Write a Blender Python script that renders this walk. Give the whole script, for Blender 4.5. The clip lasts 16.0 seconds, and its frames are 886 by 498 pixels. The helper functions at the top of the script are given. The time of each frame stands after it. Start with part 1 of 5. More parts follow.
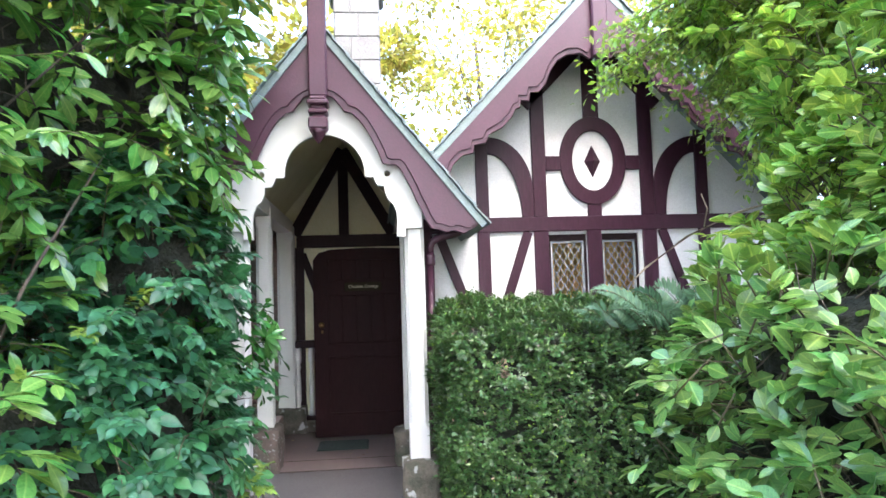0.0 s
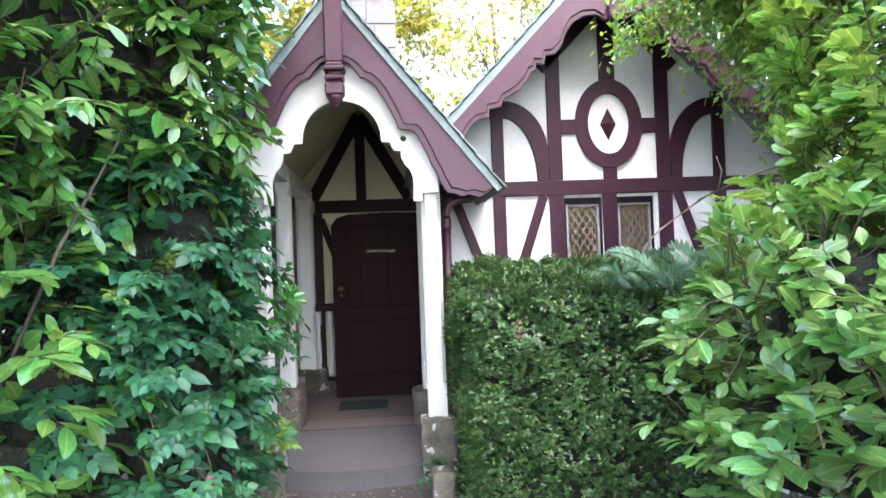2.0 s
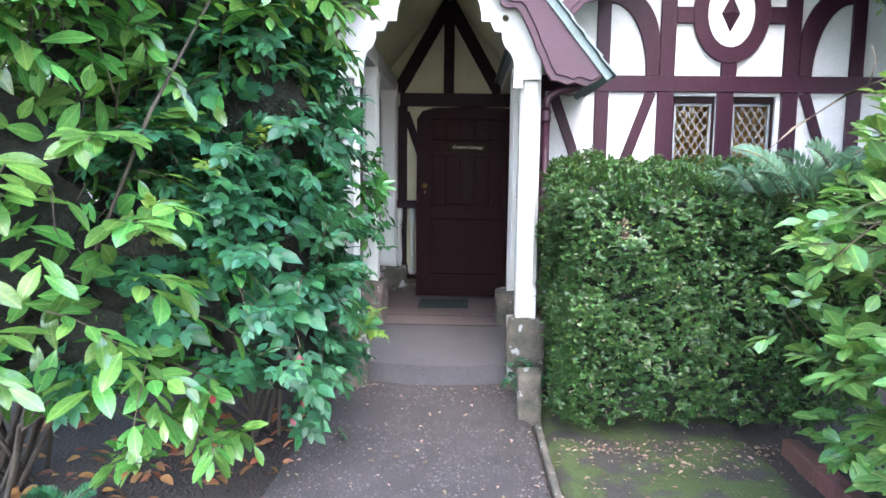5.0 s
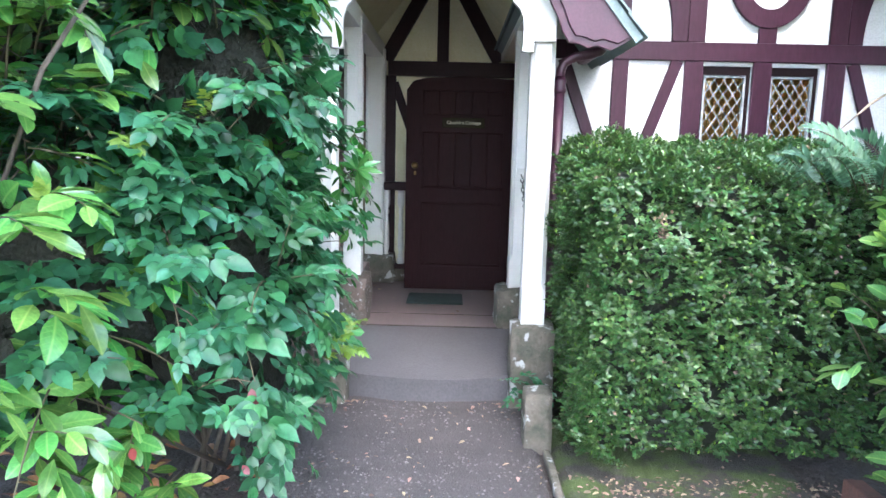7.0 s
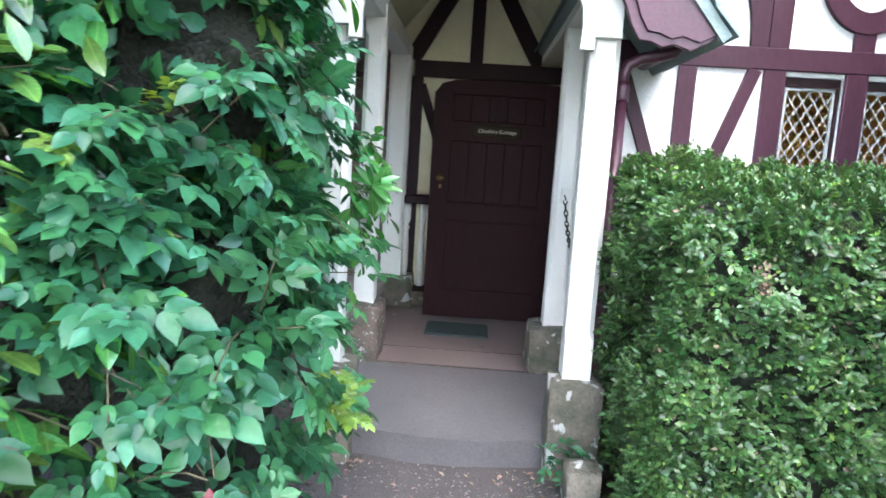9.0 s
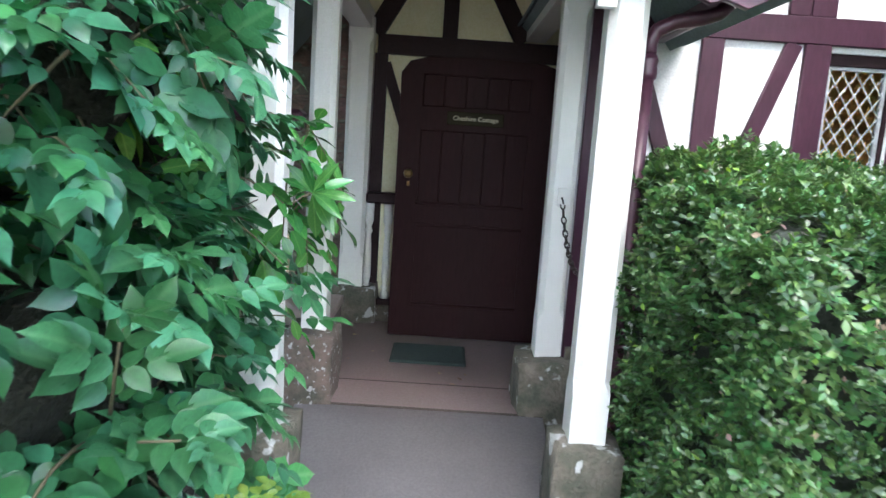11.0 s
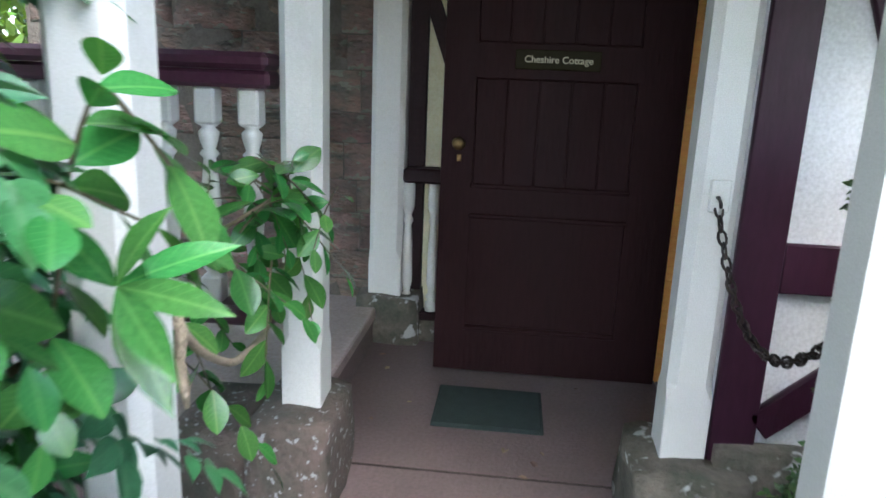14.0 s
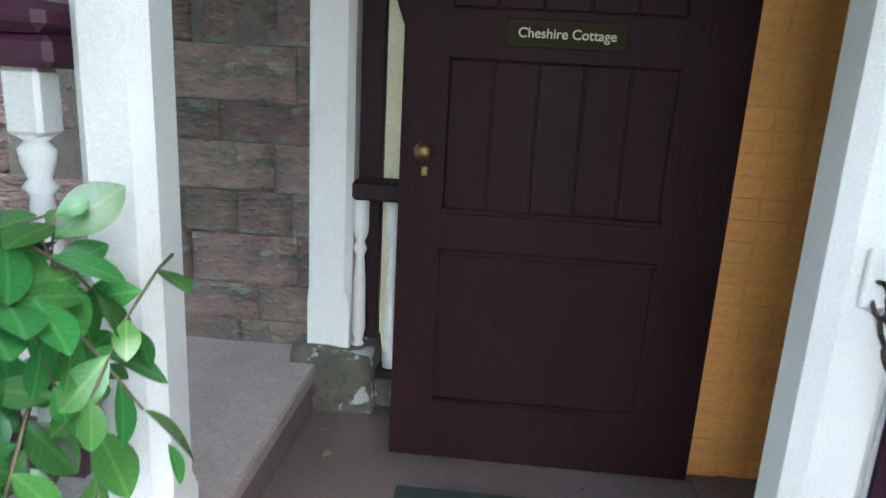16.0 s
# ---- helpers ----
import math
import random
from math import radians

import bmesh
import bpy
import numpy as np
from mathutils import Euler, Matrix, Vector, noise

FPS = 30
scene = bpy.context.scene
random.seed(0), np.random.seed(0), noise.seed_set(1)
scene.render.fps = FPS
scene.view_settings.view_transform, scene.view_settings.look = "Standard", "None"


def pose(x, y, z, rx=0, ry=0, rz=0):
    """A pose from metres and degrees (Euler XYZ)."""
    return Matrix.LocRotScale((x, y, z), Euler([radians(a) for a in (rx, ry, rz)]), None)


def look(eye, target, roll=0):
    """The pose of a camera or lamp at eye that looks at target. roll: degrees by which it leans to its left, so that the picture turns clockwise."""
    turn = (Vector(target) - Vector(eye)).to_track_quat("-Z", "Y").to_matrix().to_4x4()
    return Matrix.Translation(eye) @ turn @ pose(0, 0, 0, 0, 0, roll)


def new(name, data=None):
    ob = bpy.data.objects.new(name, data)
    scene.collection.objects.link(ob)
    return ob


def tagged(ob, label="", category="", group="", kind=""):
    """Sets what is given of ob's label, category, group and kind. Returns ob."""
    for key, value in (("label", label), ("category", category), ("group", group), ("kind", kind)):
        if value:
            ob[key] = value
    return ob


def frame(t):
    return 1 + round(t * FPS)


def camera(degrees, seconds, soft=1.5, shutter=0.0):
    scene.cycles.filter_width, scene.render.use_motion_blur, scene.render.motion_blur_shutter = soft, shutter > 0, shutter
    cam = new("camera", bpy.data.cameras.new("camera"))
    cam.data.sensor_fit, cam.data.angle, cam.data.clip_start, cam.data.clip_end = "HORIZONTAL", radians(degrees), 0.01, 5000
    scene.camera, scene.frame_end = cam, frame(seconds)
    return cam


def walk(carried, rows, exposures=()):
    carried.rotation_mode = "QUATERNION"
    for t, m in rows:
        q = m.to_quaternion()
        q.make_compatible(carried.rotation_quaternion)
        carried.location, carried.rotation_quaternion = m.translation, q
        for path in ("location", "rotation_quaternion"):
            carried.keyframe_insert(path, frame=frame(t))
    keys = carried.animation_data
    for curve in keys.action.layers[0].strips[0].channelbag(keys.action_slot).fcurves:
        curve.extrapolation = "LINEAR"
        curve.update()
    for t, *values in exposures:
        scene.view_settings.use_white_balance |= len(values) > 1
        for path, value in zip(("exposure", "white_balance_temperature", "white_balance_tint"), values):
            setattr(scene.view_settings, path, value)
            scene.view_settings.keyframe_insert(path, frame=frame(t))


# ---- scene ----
cam = camera(66.5, 16.0, shutter=0.5)
PATH = [
    (0, (0.445, 0.472, 1.455), (0.644, 2.457, 1.595), -1.8),
    (0.5, (0.428, 0.406, 1.469), (0.592, 2.393, 1.633), -2.1),
    (1, (0.432, 0.405, 1.462), (0.574, 2.394, 1.609), -1.9),
    (1.5, (0.443, 0.378, 1.462), (0.589, 2.371, 1.541), -1.8),
    (2, (0.443, 0.389, 1.443), (0.589, 2.384, 1.481), -2.1),
    (2.5, (0.433, 0.419, 1.433), (0.559, 2.415, 1.436), -1.6),
    (3, (0.426, 0.423, 1.429), (0.539, 2.420, 1.423), -1.5),
    (3.5, (0.426, 0.463, 1.416), (0.522, 2.461, 1.378), -0.7),
    (4, (0.419, 0.453, 1.387), (0.469, 2.451, 1.298), 0.8),
    (4.5, (0.379, 0.482, 1.354), (0.259, 2.469, 1.164), 2.0),
    (5, (0.283, 0.664, 1.308), (0.221, 2.651, 1.088), 0.7),
    (7.5, (0.195, 1.525, 1.350), (0.169, 3.503, 1.057), 1.4),
    (8, (0.110, 1.625, 1.436), (-0.025, 3.599, 1.144), 2.1),
    (8.5, (0.194, 1.907, 1.374), (0.065, 3.890, 1.145), 5.7),
    (9, (0.158, 2.152, 1.368), (0.074, 4.131, 1.096), 3.6),
    (9.5, (0.093, 2.336, 1.377), (0.160, 4.315, 1.096), 2.6),
    (12, (0.161, 3.495, 1.411), (0.126, 5.461, 1.049), 3.9),
    (12.5, (0.195, 3.723, 1.461), (0.129, 5.674, 1.023), 1.4),
    (13, (0.105, 4.014, 1.441), (0.192, 5.965, 1.007), 2.3),
    (13.5, (0.105, 4.259, 1.413), (0.059, 6.195, 0.915), 2.2),
    (14, (0.125, 4.513, 1.449), (-0.065, 6.448, 0.983), 2.4),
    (14.5, (0.156, 4.790, 1.392), (0.057, 6.731, 0.919), 3.0),
    (15, (0.135, 5.060, 1.450), (0.084, 6.978, 0.888), 1.5),
    (15.5, (0.139, 5.312, 1.418), (-0.008, 7.244, 0.922), 3.4),
    (16, (0.115, 5.489, 1.448), (-0.030, 7.420, 0.946), 3.2),
]
EXPOSURES = [(0.0, 3.58, 6000, 12), (4.0, 3.66, 5780, 13), (5.0, 3.85, 5720, 12), (7.5, 4.05, 5560, 9), (9.5, 4.0, 5720, 7), (12.0, 3.75, 5750, 6), (13.5, 3.75, 5720, 6), (14.5, 3.95, 5700, 6), (15.0, 4.1, 5680, 6), (16.0, 4.5, 5650, 6)]
walk(cam, [(t, look(eye, target, roll)) for t, eye, target, roll in PATH], EXPOSURES)

# ---- world and light ----
SUN_ELEVATION, SUN_AZIMUTH = 55.0, 172.0      # a veiled sun high behind the walker
world = bpy.data.worlds.new("sky")
scene.world = world
world.use_nodes = True
wn = world.node_tree.nodes
sky = wn.new("ShaderNodeTexSky")
sky.sky_type = "NISHITA"
sky.sun_disc = False
sky.sun_elevation, sky.sun_rotation = radians(SUN_ELEVATION), radians(SUN_AZIMUTH)
sky.dust_density, sky.air_density = 4.0, 1.0
wn["Background"].inputs["Strength"].default_value = 0.15
world.node_tree.links.new(sky.outputs[0], wn["Background"].inputs["Color"])

sun_data = bpy.data.lights.new("sun", "SUN")
sun_data.energy, sun_data.angle, sun_data.color = 0.44, radians(60.0), (1.0, 0.95, 0.86)
sun = new("sun", sun_data)
sun.matrix_world = look((20 * math.sin(radians(SUN_AZIMUTH)), 20 * math.cos(radians(SUN_AZIMUTH)), 20 * math.tan(radians(SUN_ELEVATION))), (0, 0, 0))


# ---- materials ----
def material(name, base, rough=0.6, second=None, scale=8.0, grain=60.0, bump=0.2, spread=0.5, metal=0.0, stretch=(1, 1, 1), island=0.0, soft_light=0.0, tint=None, coat=0.0, per_object=0.0, spec=0.5, distance=0.01, spots=None, vein=0.0):
    """A surface with stains at a large scale and grain at a small one."""
    m = bpy.data.materials.new(name)
    m.use_nodes = True
    nt = m.node_tree
    n, l = nt.nodes, nt.links
    bsdf = n["Principled BSDF"]
    co = n.new("ShaderNodeTexCoord")
    mp = n.new("ShaderNodeMapping")
    mp.inputs["Scale"].default_value = stretch
    l.new(co.outputs["Object"], mp.inputs["Vector"])
    big = n.new("ShaderNodeTexNoise")
    big.inputs["Scale"].default_value, big.inputs["Detail"].default_value, big.inputs["Roughness"].default_value = scale, 5.0, 0.6
    l.new(mp.outputs[0], big.inputs["Vector"])
    fine = n.new("ShaderNodeTexNoise")
    fine.inputs["Scale"].default_value, fine.inputs["Detail"].default_value = grain, 4.0
    l.new(mp.outputs[0], fine.inputs["Vector"])
    ramp = n.new("ShaderNodeValToRGB")
    second = second or tuple(c * 0.7 for c in base)
    ramp.color_ramp.elements[0].position, ramp.color_ramp.elements[1].position = 0.5 - spread / 2, 0.5 + spread / 2
    ramp.color_ramp.elements[0].color, ramp.color_ramp.elements[1].color = (*second, 1), (*base, 1)
    l.new(big.outputs[0], ramp.inputs[0])
    mix = n.new("ShaderNodeMix")
    mix.data_type, mix.blend_type = "RGBA", "OVERLAY"
    mix.inputs[0].default_value = 0.35
    l.new(ramp.outputs[0], mix.inputs[6])
    l.new(fine.outputs[0], mix.inputs[7])
    colour = mix.outputs[2]
    if spots:
        sc, size, level = spots
        sn = n.new("ShaderNodeTexNoise")
        sn.inputs["Scale"].default_value, sn.inputs["Detail"].default_value, sn.inputs["Roughness"].default_value = size, 3.0, 0.55
        l.new(mp.outputs[0], sn.inputs["Vector"])
        sr = n.new("ShaderNodeMapRange")
        sr.inputs[1].default_value, sr.inputs[2].default_value = level, level + 0.05
        l.new(sn.outputs[0], sr.inputs[0])
        sm = n.new("ShaderNodeMix")
        sm.data_type = "RGBA"
        l.new(sr.outputs[0], sm.inputs[0])
        l.new(colour, sm.inputs[6])
        sm.inputs[7].default_value = (*sc, 1)
        colour = sm.outputs[2]
    if vein:
        uv = n.new("ShaderNodeSeparateXYZ")
        l.new(co.outputs["UV"], uv.inputs[0])
        ab = n.new("ShaderNodeMath")
        ab.operation = "ABSOLUTE"
        l.new(uv.outputs[0], ab.inputs[0])
        rib = n.new("ShaderNodeMapRange")
        rib.inputs[1].default_value, rib.inputs[2].default_value, rib.inputs[3].default_value, rib.inputs[4].default_value = 0.03, 0.14, vein, 0.0
        l.new(ab.outputs[0], rib.inputs[0])
        # side veins run from the midrib towards the tip
        slant = n.new("ShaderNodeMath")
        slant.operation = "MULTIPLY_ADD"
        slant.inputs[1].default_value = -0.22
        l.new(ab.outputs[0], slant.inputs[0])
        l.new(uv.outputs[1], slant.inputs[2])
        wave = n.new("ShaderNodeMath")
        wave.operation = "MULTIPLY"
        wave.inputs[1].default_value = 55.0
        l.new(slant.outputs[0], wave.inputs[0])
        sine = n.new("ShaderNodeMath")
        sine.operation = "SINE"
        l.new(wave.outputs[0], sine.inputs[0])
        thin = n.new("ShaderNodeMapRange")
        thin.inputs[1].default_value, thin.inputs[2].default_value, thin.inputs[4].default_value = 0.8, 1.0, vein * 0.4
        l.new(sine.outputs[0], thin.inputs[0])
        most = n.new("ShaderNodeMath")
        most.operation = "MAXIMUM"
        l.new(rib.outputs[0], most.inputs[0])
        l.new(thin.outputs[0], most.inputs[1])
        vm = n.new("ShaderNodeMix")
        vm.data_type = "RGBA"
        l.new(most.outputs[0], vm.inputs[0])
        l.new(colour, vm.inputs[6])
        vm.inputs[7].default_value = (min(base[0] * 3.2 + 0.02, 1), min(base[1] * 2.1, 1), base[2] * 2.4, 1)
        colour = vm.outputs[2]
    if tint or island or per_object:
        hsv = n.new("ShaderNodeHueSaturation")
        l.new(colour, hsv.inputs["Color"])
        rnd = n.new("ShaderNodeNewGeometry").outputs["Random Per Island"] if island else n.new("ShaderNodeObjectInfo").outputs["Random"]
        amount = island or per_object
        val = n.new("ShaderNodeMapRange")
        val.inputs[3].default_value, val.inputs[4].default_value = 1 - amount, 1 + amount
        l.new(rnd, val.inputs[0])
        l.new(val.outputs[0], hsv.inputs["Value"])
        hue = n.new("ShaderNodeMath")
        hue.operation = "MULTIPLY"
        hue.inputs[1].default_value = 7.31
        l.new(rnd, hue.inputs[0])
        fr = n.new("ShaderNodeMath")
        fr.operation = "FRACT"
        l.new(hue.outputs[0], fr.inputs[0])
        hr = n.new("ShaderNodeMapRange")
        hr.inputs[3].default_value, hr.inputs[4].default_value = 0.5 - 0.06 * amount, 0.5 + 0.06 * amount
        l.new(fr.outputs[0], hr.inputs[0])
        l.new(hr.outputs[0], hsv.inputs["Hue"])
        colour = hsv.outputs[0]
    l.new(colour, bsdf.inputs["Base Color"])
    bsdf.inputs["Roughness"].default_value, bsdf.inputs["Metallic"].default_value = rough, metal
    bsdf.inputs["Specular IOR Level"].default_value = spec
    bsdf.inputs["Coat Weight"].default_value = coat
    rr = n.new("ShaderNodeMapRange")
    rr.inputs[3].default_value, rr.inputs[4].default_value = max(rough - 0.1, 0.02), min(rough + 0.12, 1)
    l.new(big.outputs[0], rr.inputs[0])
    l.new(rr.outputs[0], bsdf.inputs["Roughness"])
    bp = n.new("ShaderNodeBump")
    bp.inputs["Strength"].default_value, bp.inputs["Distance"].default_value = bump, distance
    add = n.new("ShaderNodeMath")
    add.operation = "ADD"
    l.new(big.outputs[0], add.inputs[0])
    l.new(fine.outputs[0], add.inputs[1])
    l.new(add.outputs[0], bp.inputs["Height"])
    l.new(bp.outputs[0], bsdf.inputs["Normal"])
    if soft_light:
        tr = n.new("ShaderNodeBsdfTranslucent")
        bright = n.new("ShaderNodeHueSaturation")
        bright.inputs["Value"].default_value, bright.inputs["Saturation"].default_value = 1.5, 1.15
        bright.inputs["Hue"].default_value = 0.48
        l.new(colour, bright.inputs["Color"])
        l.new(bright.outputs[0], tr.inputs["Color"])
        sh = n.new("ShaderNodeMixShader")
        sh.inputs[0].default_value = soft_light
        l.new(bsdf.outputs[0], sh.inputs[1])
        l.new(tr.outputs[0], sh.inputs[2])
        l.new(sh.outputs[0], n["Material Output"].inputs["Surface"])
    return m


WHITE = material("white_paint", (0.625, 0.62, 0.59), 0.45, (0.58, 0.57, 0.54), 2.0, 260, 0.05, 0.6, spots=((0.50, 0.46, 0.40), 22, 0.74))
CREAM = material("cream_plaster", (0.80, 0.77, 0.55), 0.8, (0.68, 0.64, 0.44), 3.0, 80, 0.15, 0.5)
RENDER = material("white_render", (0.60, 0.592, 0.595), 0.8, (0.53, 0.525, 0.525), 2.0, 90, 0.2, 0.35)
MAROON = material("maroon_paint", (0.062, 0.018, 0.036), 0.42, (0.046, 0.013, 0.027), 5.0, 60, 0.1, 0.5, spec=0.5)
MAROON_WALL = material("maroon_timber", (0.034, 0.009, 0.021), 0.45, (0.026, 0.007, 0.016), 5.0, 40, 0.2, 0.5, stretch=(1, 1, 0.3), spec=0.28)
DOOR_PAINT = material("dark_door_paint", (0.020, 0.0070, 0.0078), 0.6, (0.0135, 0.0052, 0.0057), 4.0, 60, 0.25, 0.5, stretch=(1, 1, 0.15), spec=0.1)
DARK_TIMBER = material("dark_timber", (0.02, 0.008, 0.01), 0.55, (0.014, 0.006, 0.008), 5.0, 50, 0.25, 0.5, spec=0.18)
SLATE = material("slate", (0.20, 0.25, 0.26), 0.6, (0.14, 0.18, 0.17), 6.0, 60, 0.3)
SLAB = material("stone_slab", (0.094, 0.087, 0.091), 0.75, (0.06, 0.055, 0.058), 3.0, 70, 0.35, 0.6)
LEDGE_STONE = material("ledge_stone", (0.40, 0.325, 0.305), 0.8, (0.31, 0.25, 0.235), 4.0, 60, 0.4, 0.5)
FLOOR_STONE = material("red_floor_stone", (0.18, 0.132, 0.128), 0.7, (0.125, 0.095, 0.092), 3.0, 60, 0.3, 0.6)
BASE_STONE = material("weathered_sandstone", (0.13, 0.11, 0.088), 0.9, (0.048, 0.05, 0.034), 7.0, 50, 0.9, 0.35, spots=((0.33, 0.33, 0.32), 9, 0.60))
LICHEN_STONE = material("lichened_sandstone", (0.12, 0.086, 0.075), 0.9, (0.045, 0.046, 0.034), 6.0, 50, 0.9, 0.4, spots=((0.26, 0.26, 0.26), 34, 0.60))
WALL_STONE = material("rough_sandstone", (0.27, 0.165, 0.138), 0.9, (0.095, 0.096, 0.08), 5.0, 34, 1.0, 0.35, per_object=0.3, distance=0.035, stretch=(1, 1, 2.2), spots=((0.20, 0.205, 0.165), 11, 0.57))
MORTAR = material("mortar", (0.15, 0.13, 0.11), 0.95, (0.08, 0.072, 0.06), 9.0, 80, 0.6)
CHIMNEY = material("pale_stone", (0.19, 0.183, 0.18), 0.85, (0.12, 0.115, 0.11), 5.0, 50, 0.6, 0.6, per_object=0.12)
OCHRE = material("ochre_limewashed_brick", (0.86, 0.42, 0.11), 0.7, (0.76, 0.36, 0.09), 5.0, 45, 0.5, 0.5, per_object=0.05)
MAT = material("green_doormat", (0.036, 0.056, 0.052), 0.95, (0.018, 0.03, 0.029), 20.0, 220, 0.8)
IRON = material("black_iron", (0.03, 0.03, 0.032), 0.5, (0.05, 0.03, 0.02), 20, 80, 0.3, metal=0.6)
LEAD = material("lead", (0.34, 0.36, 0.37), 0.6, (0.26, 0.27, 0.28), 20, 80, 0.2, metal=0.3)
BRASS = material("brass", (0.22, 0.14, 0.06), 0.45, (0.12, 0.08, 0.035), 20, 80, 0.2, metal=1.0)
LETTER = material("pale_lettering", (0.52, 0.48, 0.36), 0.6, (0.45, 0.41, 0.30))
PLAQUE = material("plaque", (0.022, 0.019, 0.008), 0.7, (0.014, 0.012, 0.005), 5, 60, 0.1, spec=0.1)
ROPE = material("rope", (0.36, 0.29, 0.21), 0.9, (0.24, 0.19, 0.13), 30, 120, 0.8)
BARK = material("bark", (0.09, 0.072, 0.052), 0.9, (0.05, 0.04, 0.03), 12, 60, 0.8)
TWIG = material("twig", (0.12, 0.10, 0.052), 0.8, (0.065, 0.055, 0.03), 12, 60, 0.5)
SOIL = material("soil", (0.06, 0.045, 0.037), 0.95, (0.03, 0.022, 0.018), 2.5, 45, 1.0, 0.6, distance=0.03)
GRAVEL = material("gravel_path", (0.082, 0.070, 0.068), 0.95, (0.046, 0.038, 0.037), 4.0, 90, 1.0, 0.7, distance=0.02)
MOSS = material("mossy_ground", (0.062, 0.088, 0.022), 0.95, (0.052, 0.044, 0.038), 3.0, 90, 1.0, 0.1, distance=0.02)
LAUREL = material("laurel_leaf", (0.125, 0.28, 0.06), 0.2, (0.066, 0.178, 0.04), 9, 60, 0.1, 0.5, island=0.45, soft_light=0.2, vein=0.22, spec=0.8)
LAUREL_PIECE = material("laurel_leaf_near", (0.10, 0.225, 0.046), 0.2, (0.055, 0.145, 0.032), 9, 60, 0.1, 0.5, per_object=0.4, soft_light=0.22, vein=0.22, spec=0.8)
CLIMBER = material("climber_leaf", (0.043, 0.142, 0.060), 0.3, (0.028, 0.095, 0.041), 12, 60, 0.1, 0.5, island=0.45, soft_light=0.2, spec=0.36)
CLIMBER_PIECE = material("climber_leaf_near", (0.046, 0.15, 0.060), 0.3, (0.031, 0.10, 0.041), 12, 60, 0.1, 0.5, per_object=0.4, soft_light=0.15, vein=0.2, spec=0.36)
GLOSSY = material("glossy_leaf", (0.055, 0.18, 0.042), 0.16, (0.036, 0.125, 0.03), 12, 60, 0.1, 0.5, per_object=0.35, soft_light=0.2, vein=0.25)
YELLOW = material("yellowing_leaf", (0.19, 0.28, 0.045), 0.4, (0.12, 0.20, 0.035), 12, 60, 0.1, 0.5, per_object=0.3, soft_light=0.3)
BOX = material("box_leaf", (0.076, 0.148, 0.040), 0.32, (0.036, 0.080, 0.024), 5, 60, 0.1, 0.5, island=0.5, soft_light=0.2)
# near-black, coloured as the shade deep inside the shrubs
CORE = material("inner_shade", (0.022, 0.022, 0.012), 0.95, (0.008, 0.010, 0.005), 14, 60, 1.0, 0.5, distance=0.04)
# colour of the dim inside of the hedge, with its shade painted in
BOX_SHADE = material("hedge_inner_shade", (0.016, 0.020, 0.010), 0.9, (0.012, 0.014, 0.008), 20, 60, 1.0)
SHRUB = material("shrub_leaf", (0.17, 0.33, 0.082), 0.3, (0.09, 0.205, 0.052), 9, 60, 0.1, 0.5, island=0.4, soft_light=0.22, vein=0.4, spec=0.85)
SHRUB_PIECE = material("shrub_leaf_near", (0.165, 0.325, 0.082), 0.3, (0.09, 0.20, 0.052), 9, 60, 0.1, 0.5, per_object=0.4, soft_light=0.22, vein=0.28, spec=0.85)
RHODO = material("rhododendron_leaf", (0.25, 0.42, 0.10), 0.24, (0.17, 0.32, 0.075), 9, 60, 0.1, 0.5, island=0.4, soft_light=0.28, vein=0.4)
TREE_LEAF = material("tree_leaf", (0.12, 0.20, 0.04), 0.5, (0.07, 0.13, 0.022), 1, 30, 0.1, 0.5, island=0.45, soft_light=0.4)
FAR_LEAF = material("far_tree_leaf", (0.30, 0.29, 0.07), 0.6, (0.20, 0.21, 0.045), 1, 30, 0.1, 0.5, island=0.5, soft_light=0.5)
BRANCH_LEAF = material("light_branch_leaf", (0.25, 0.39, 0.085), 0.4, (0.16, 0.27, 0.06), 1, 30, 0.1, 0.5, island=0.45, soft_light=0.4)
DEAD = material("dead_leaf", (0.33, 0.16, 0.05), 0.7, (0.19, 0.09, 0.04), 9, 60, 0.3, 0.5, island=0.5, soft_light=0.1)
BRICK = material("red_brick", (0.16, 0.06, 0.045), 0.9, (0.09, 0.045, 0.035), 9, 60, 0.8, 0.5, per_object=0.25, spots=((0.06, 0.07, 0.03), 12, 0.6))
FERN = material("fern_frond", (0.13, 0.235, 0.14), 0.5, (0.08, 0.16, 0.09), 9, 60, 0.1, 0.5, island=0.3, soft_light=0.3)
LITTER = material("fallen_leaf", (0.27, 0.20, 0.145), 0.8, (0.15, 0.10, 0.065), 9, 60, 0.3, 0.5, island=0.6, soft_light=0.1)
GRIT = material("grit", (0.135, 0.12, 0.115), 0.9, (0.09, 0.08, 0.078), 20, 60, 0.3, island=0.4)
glass = bpy.data.materials.new("window_glass")
glass.use_nodes = True
gb = glass.node_tree.nodes["Principled BSDF"]
gb.inputs["Transmission Weight"].default_value, gb.inputs["Roughness"].default_value, gb.inputs["IOR"].default_value = 1.0, 0.03, 1.45
gb.inputs["Base Color"].default_value = (0.92, 0.95, 0.93, 1)


# ---- building blocks ----
def link(name, me, mat, parent=None, label="", smooth=False):
    if mat:
        me.materials.append(mat)
    if smooth:
        me.shade_smooth()
    ob = new(name, me)
    if parent:
        ob.parent = parent
    return tagged(ob, label)


def part(name, bm, mat, parent, label="", smooth=False):
    me = bpy.data.meshes.new(name)
    bm.to_mesh(me)
    bm.free()
    return link(name, me, mat, parent, label, smooth)


def thing(name, label, category, group="", kind=""):
    return tagged(new(name), label, category, group, kind)


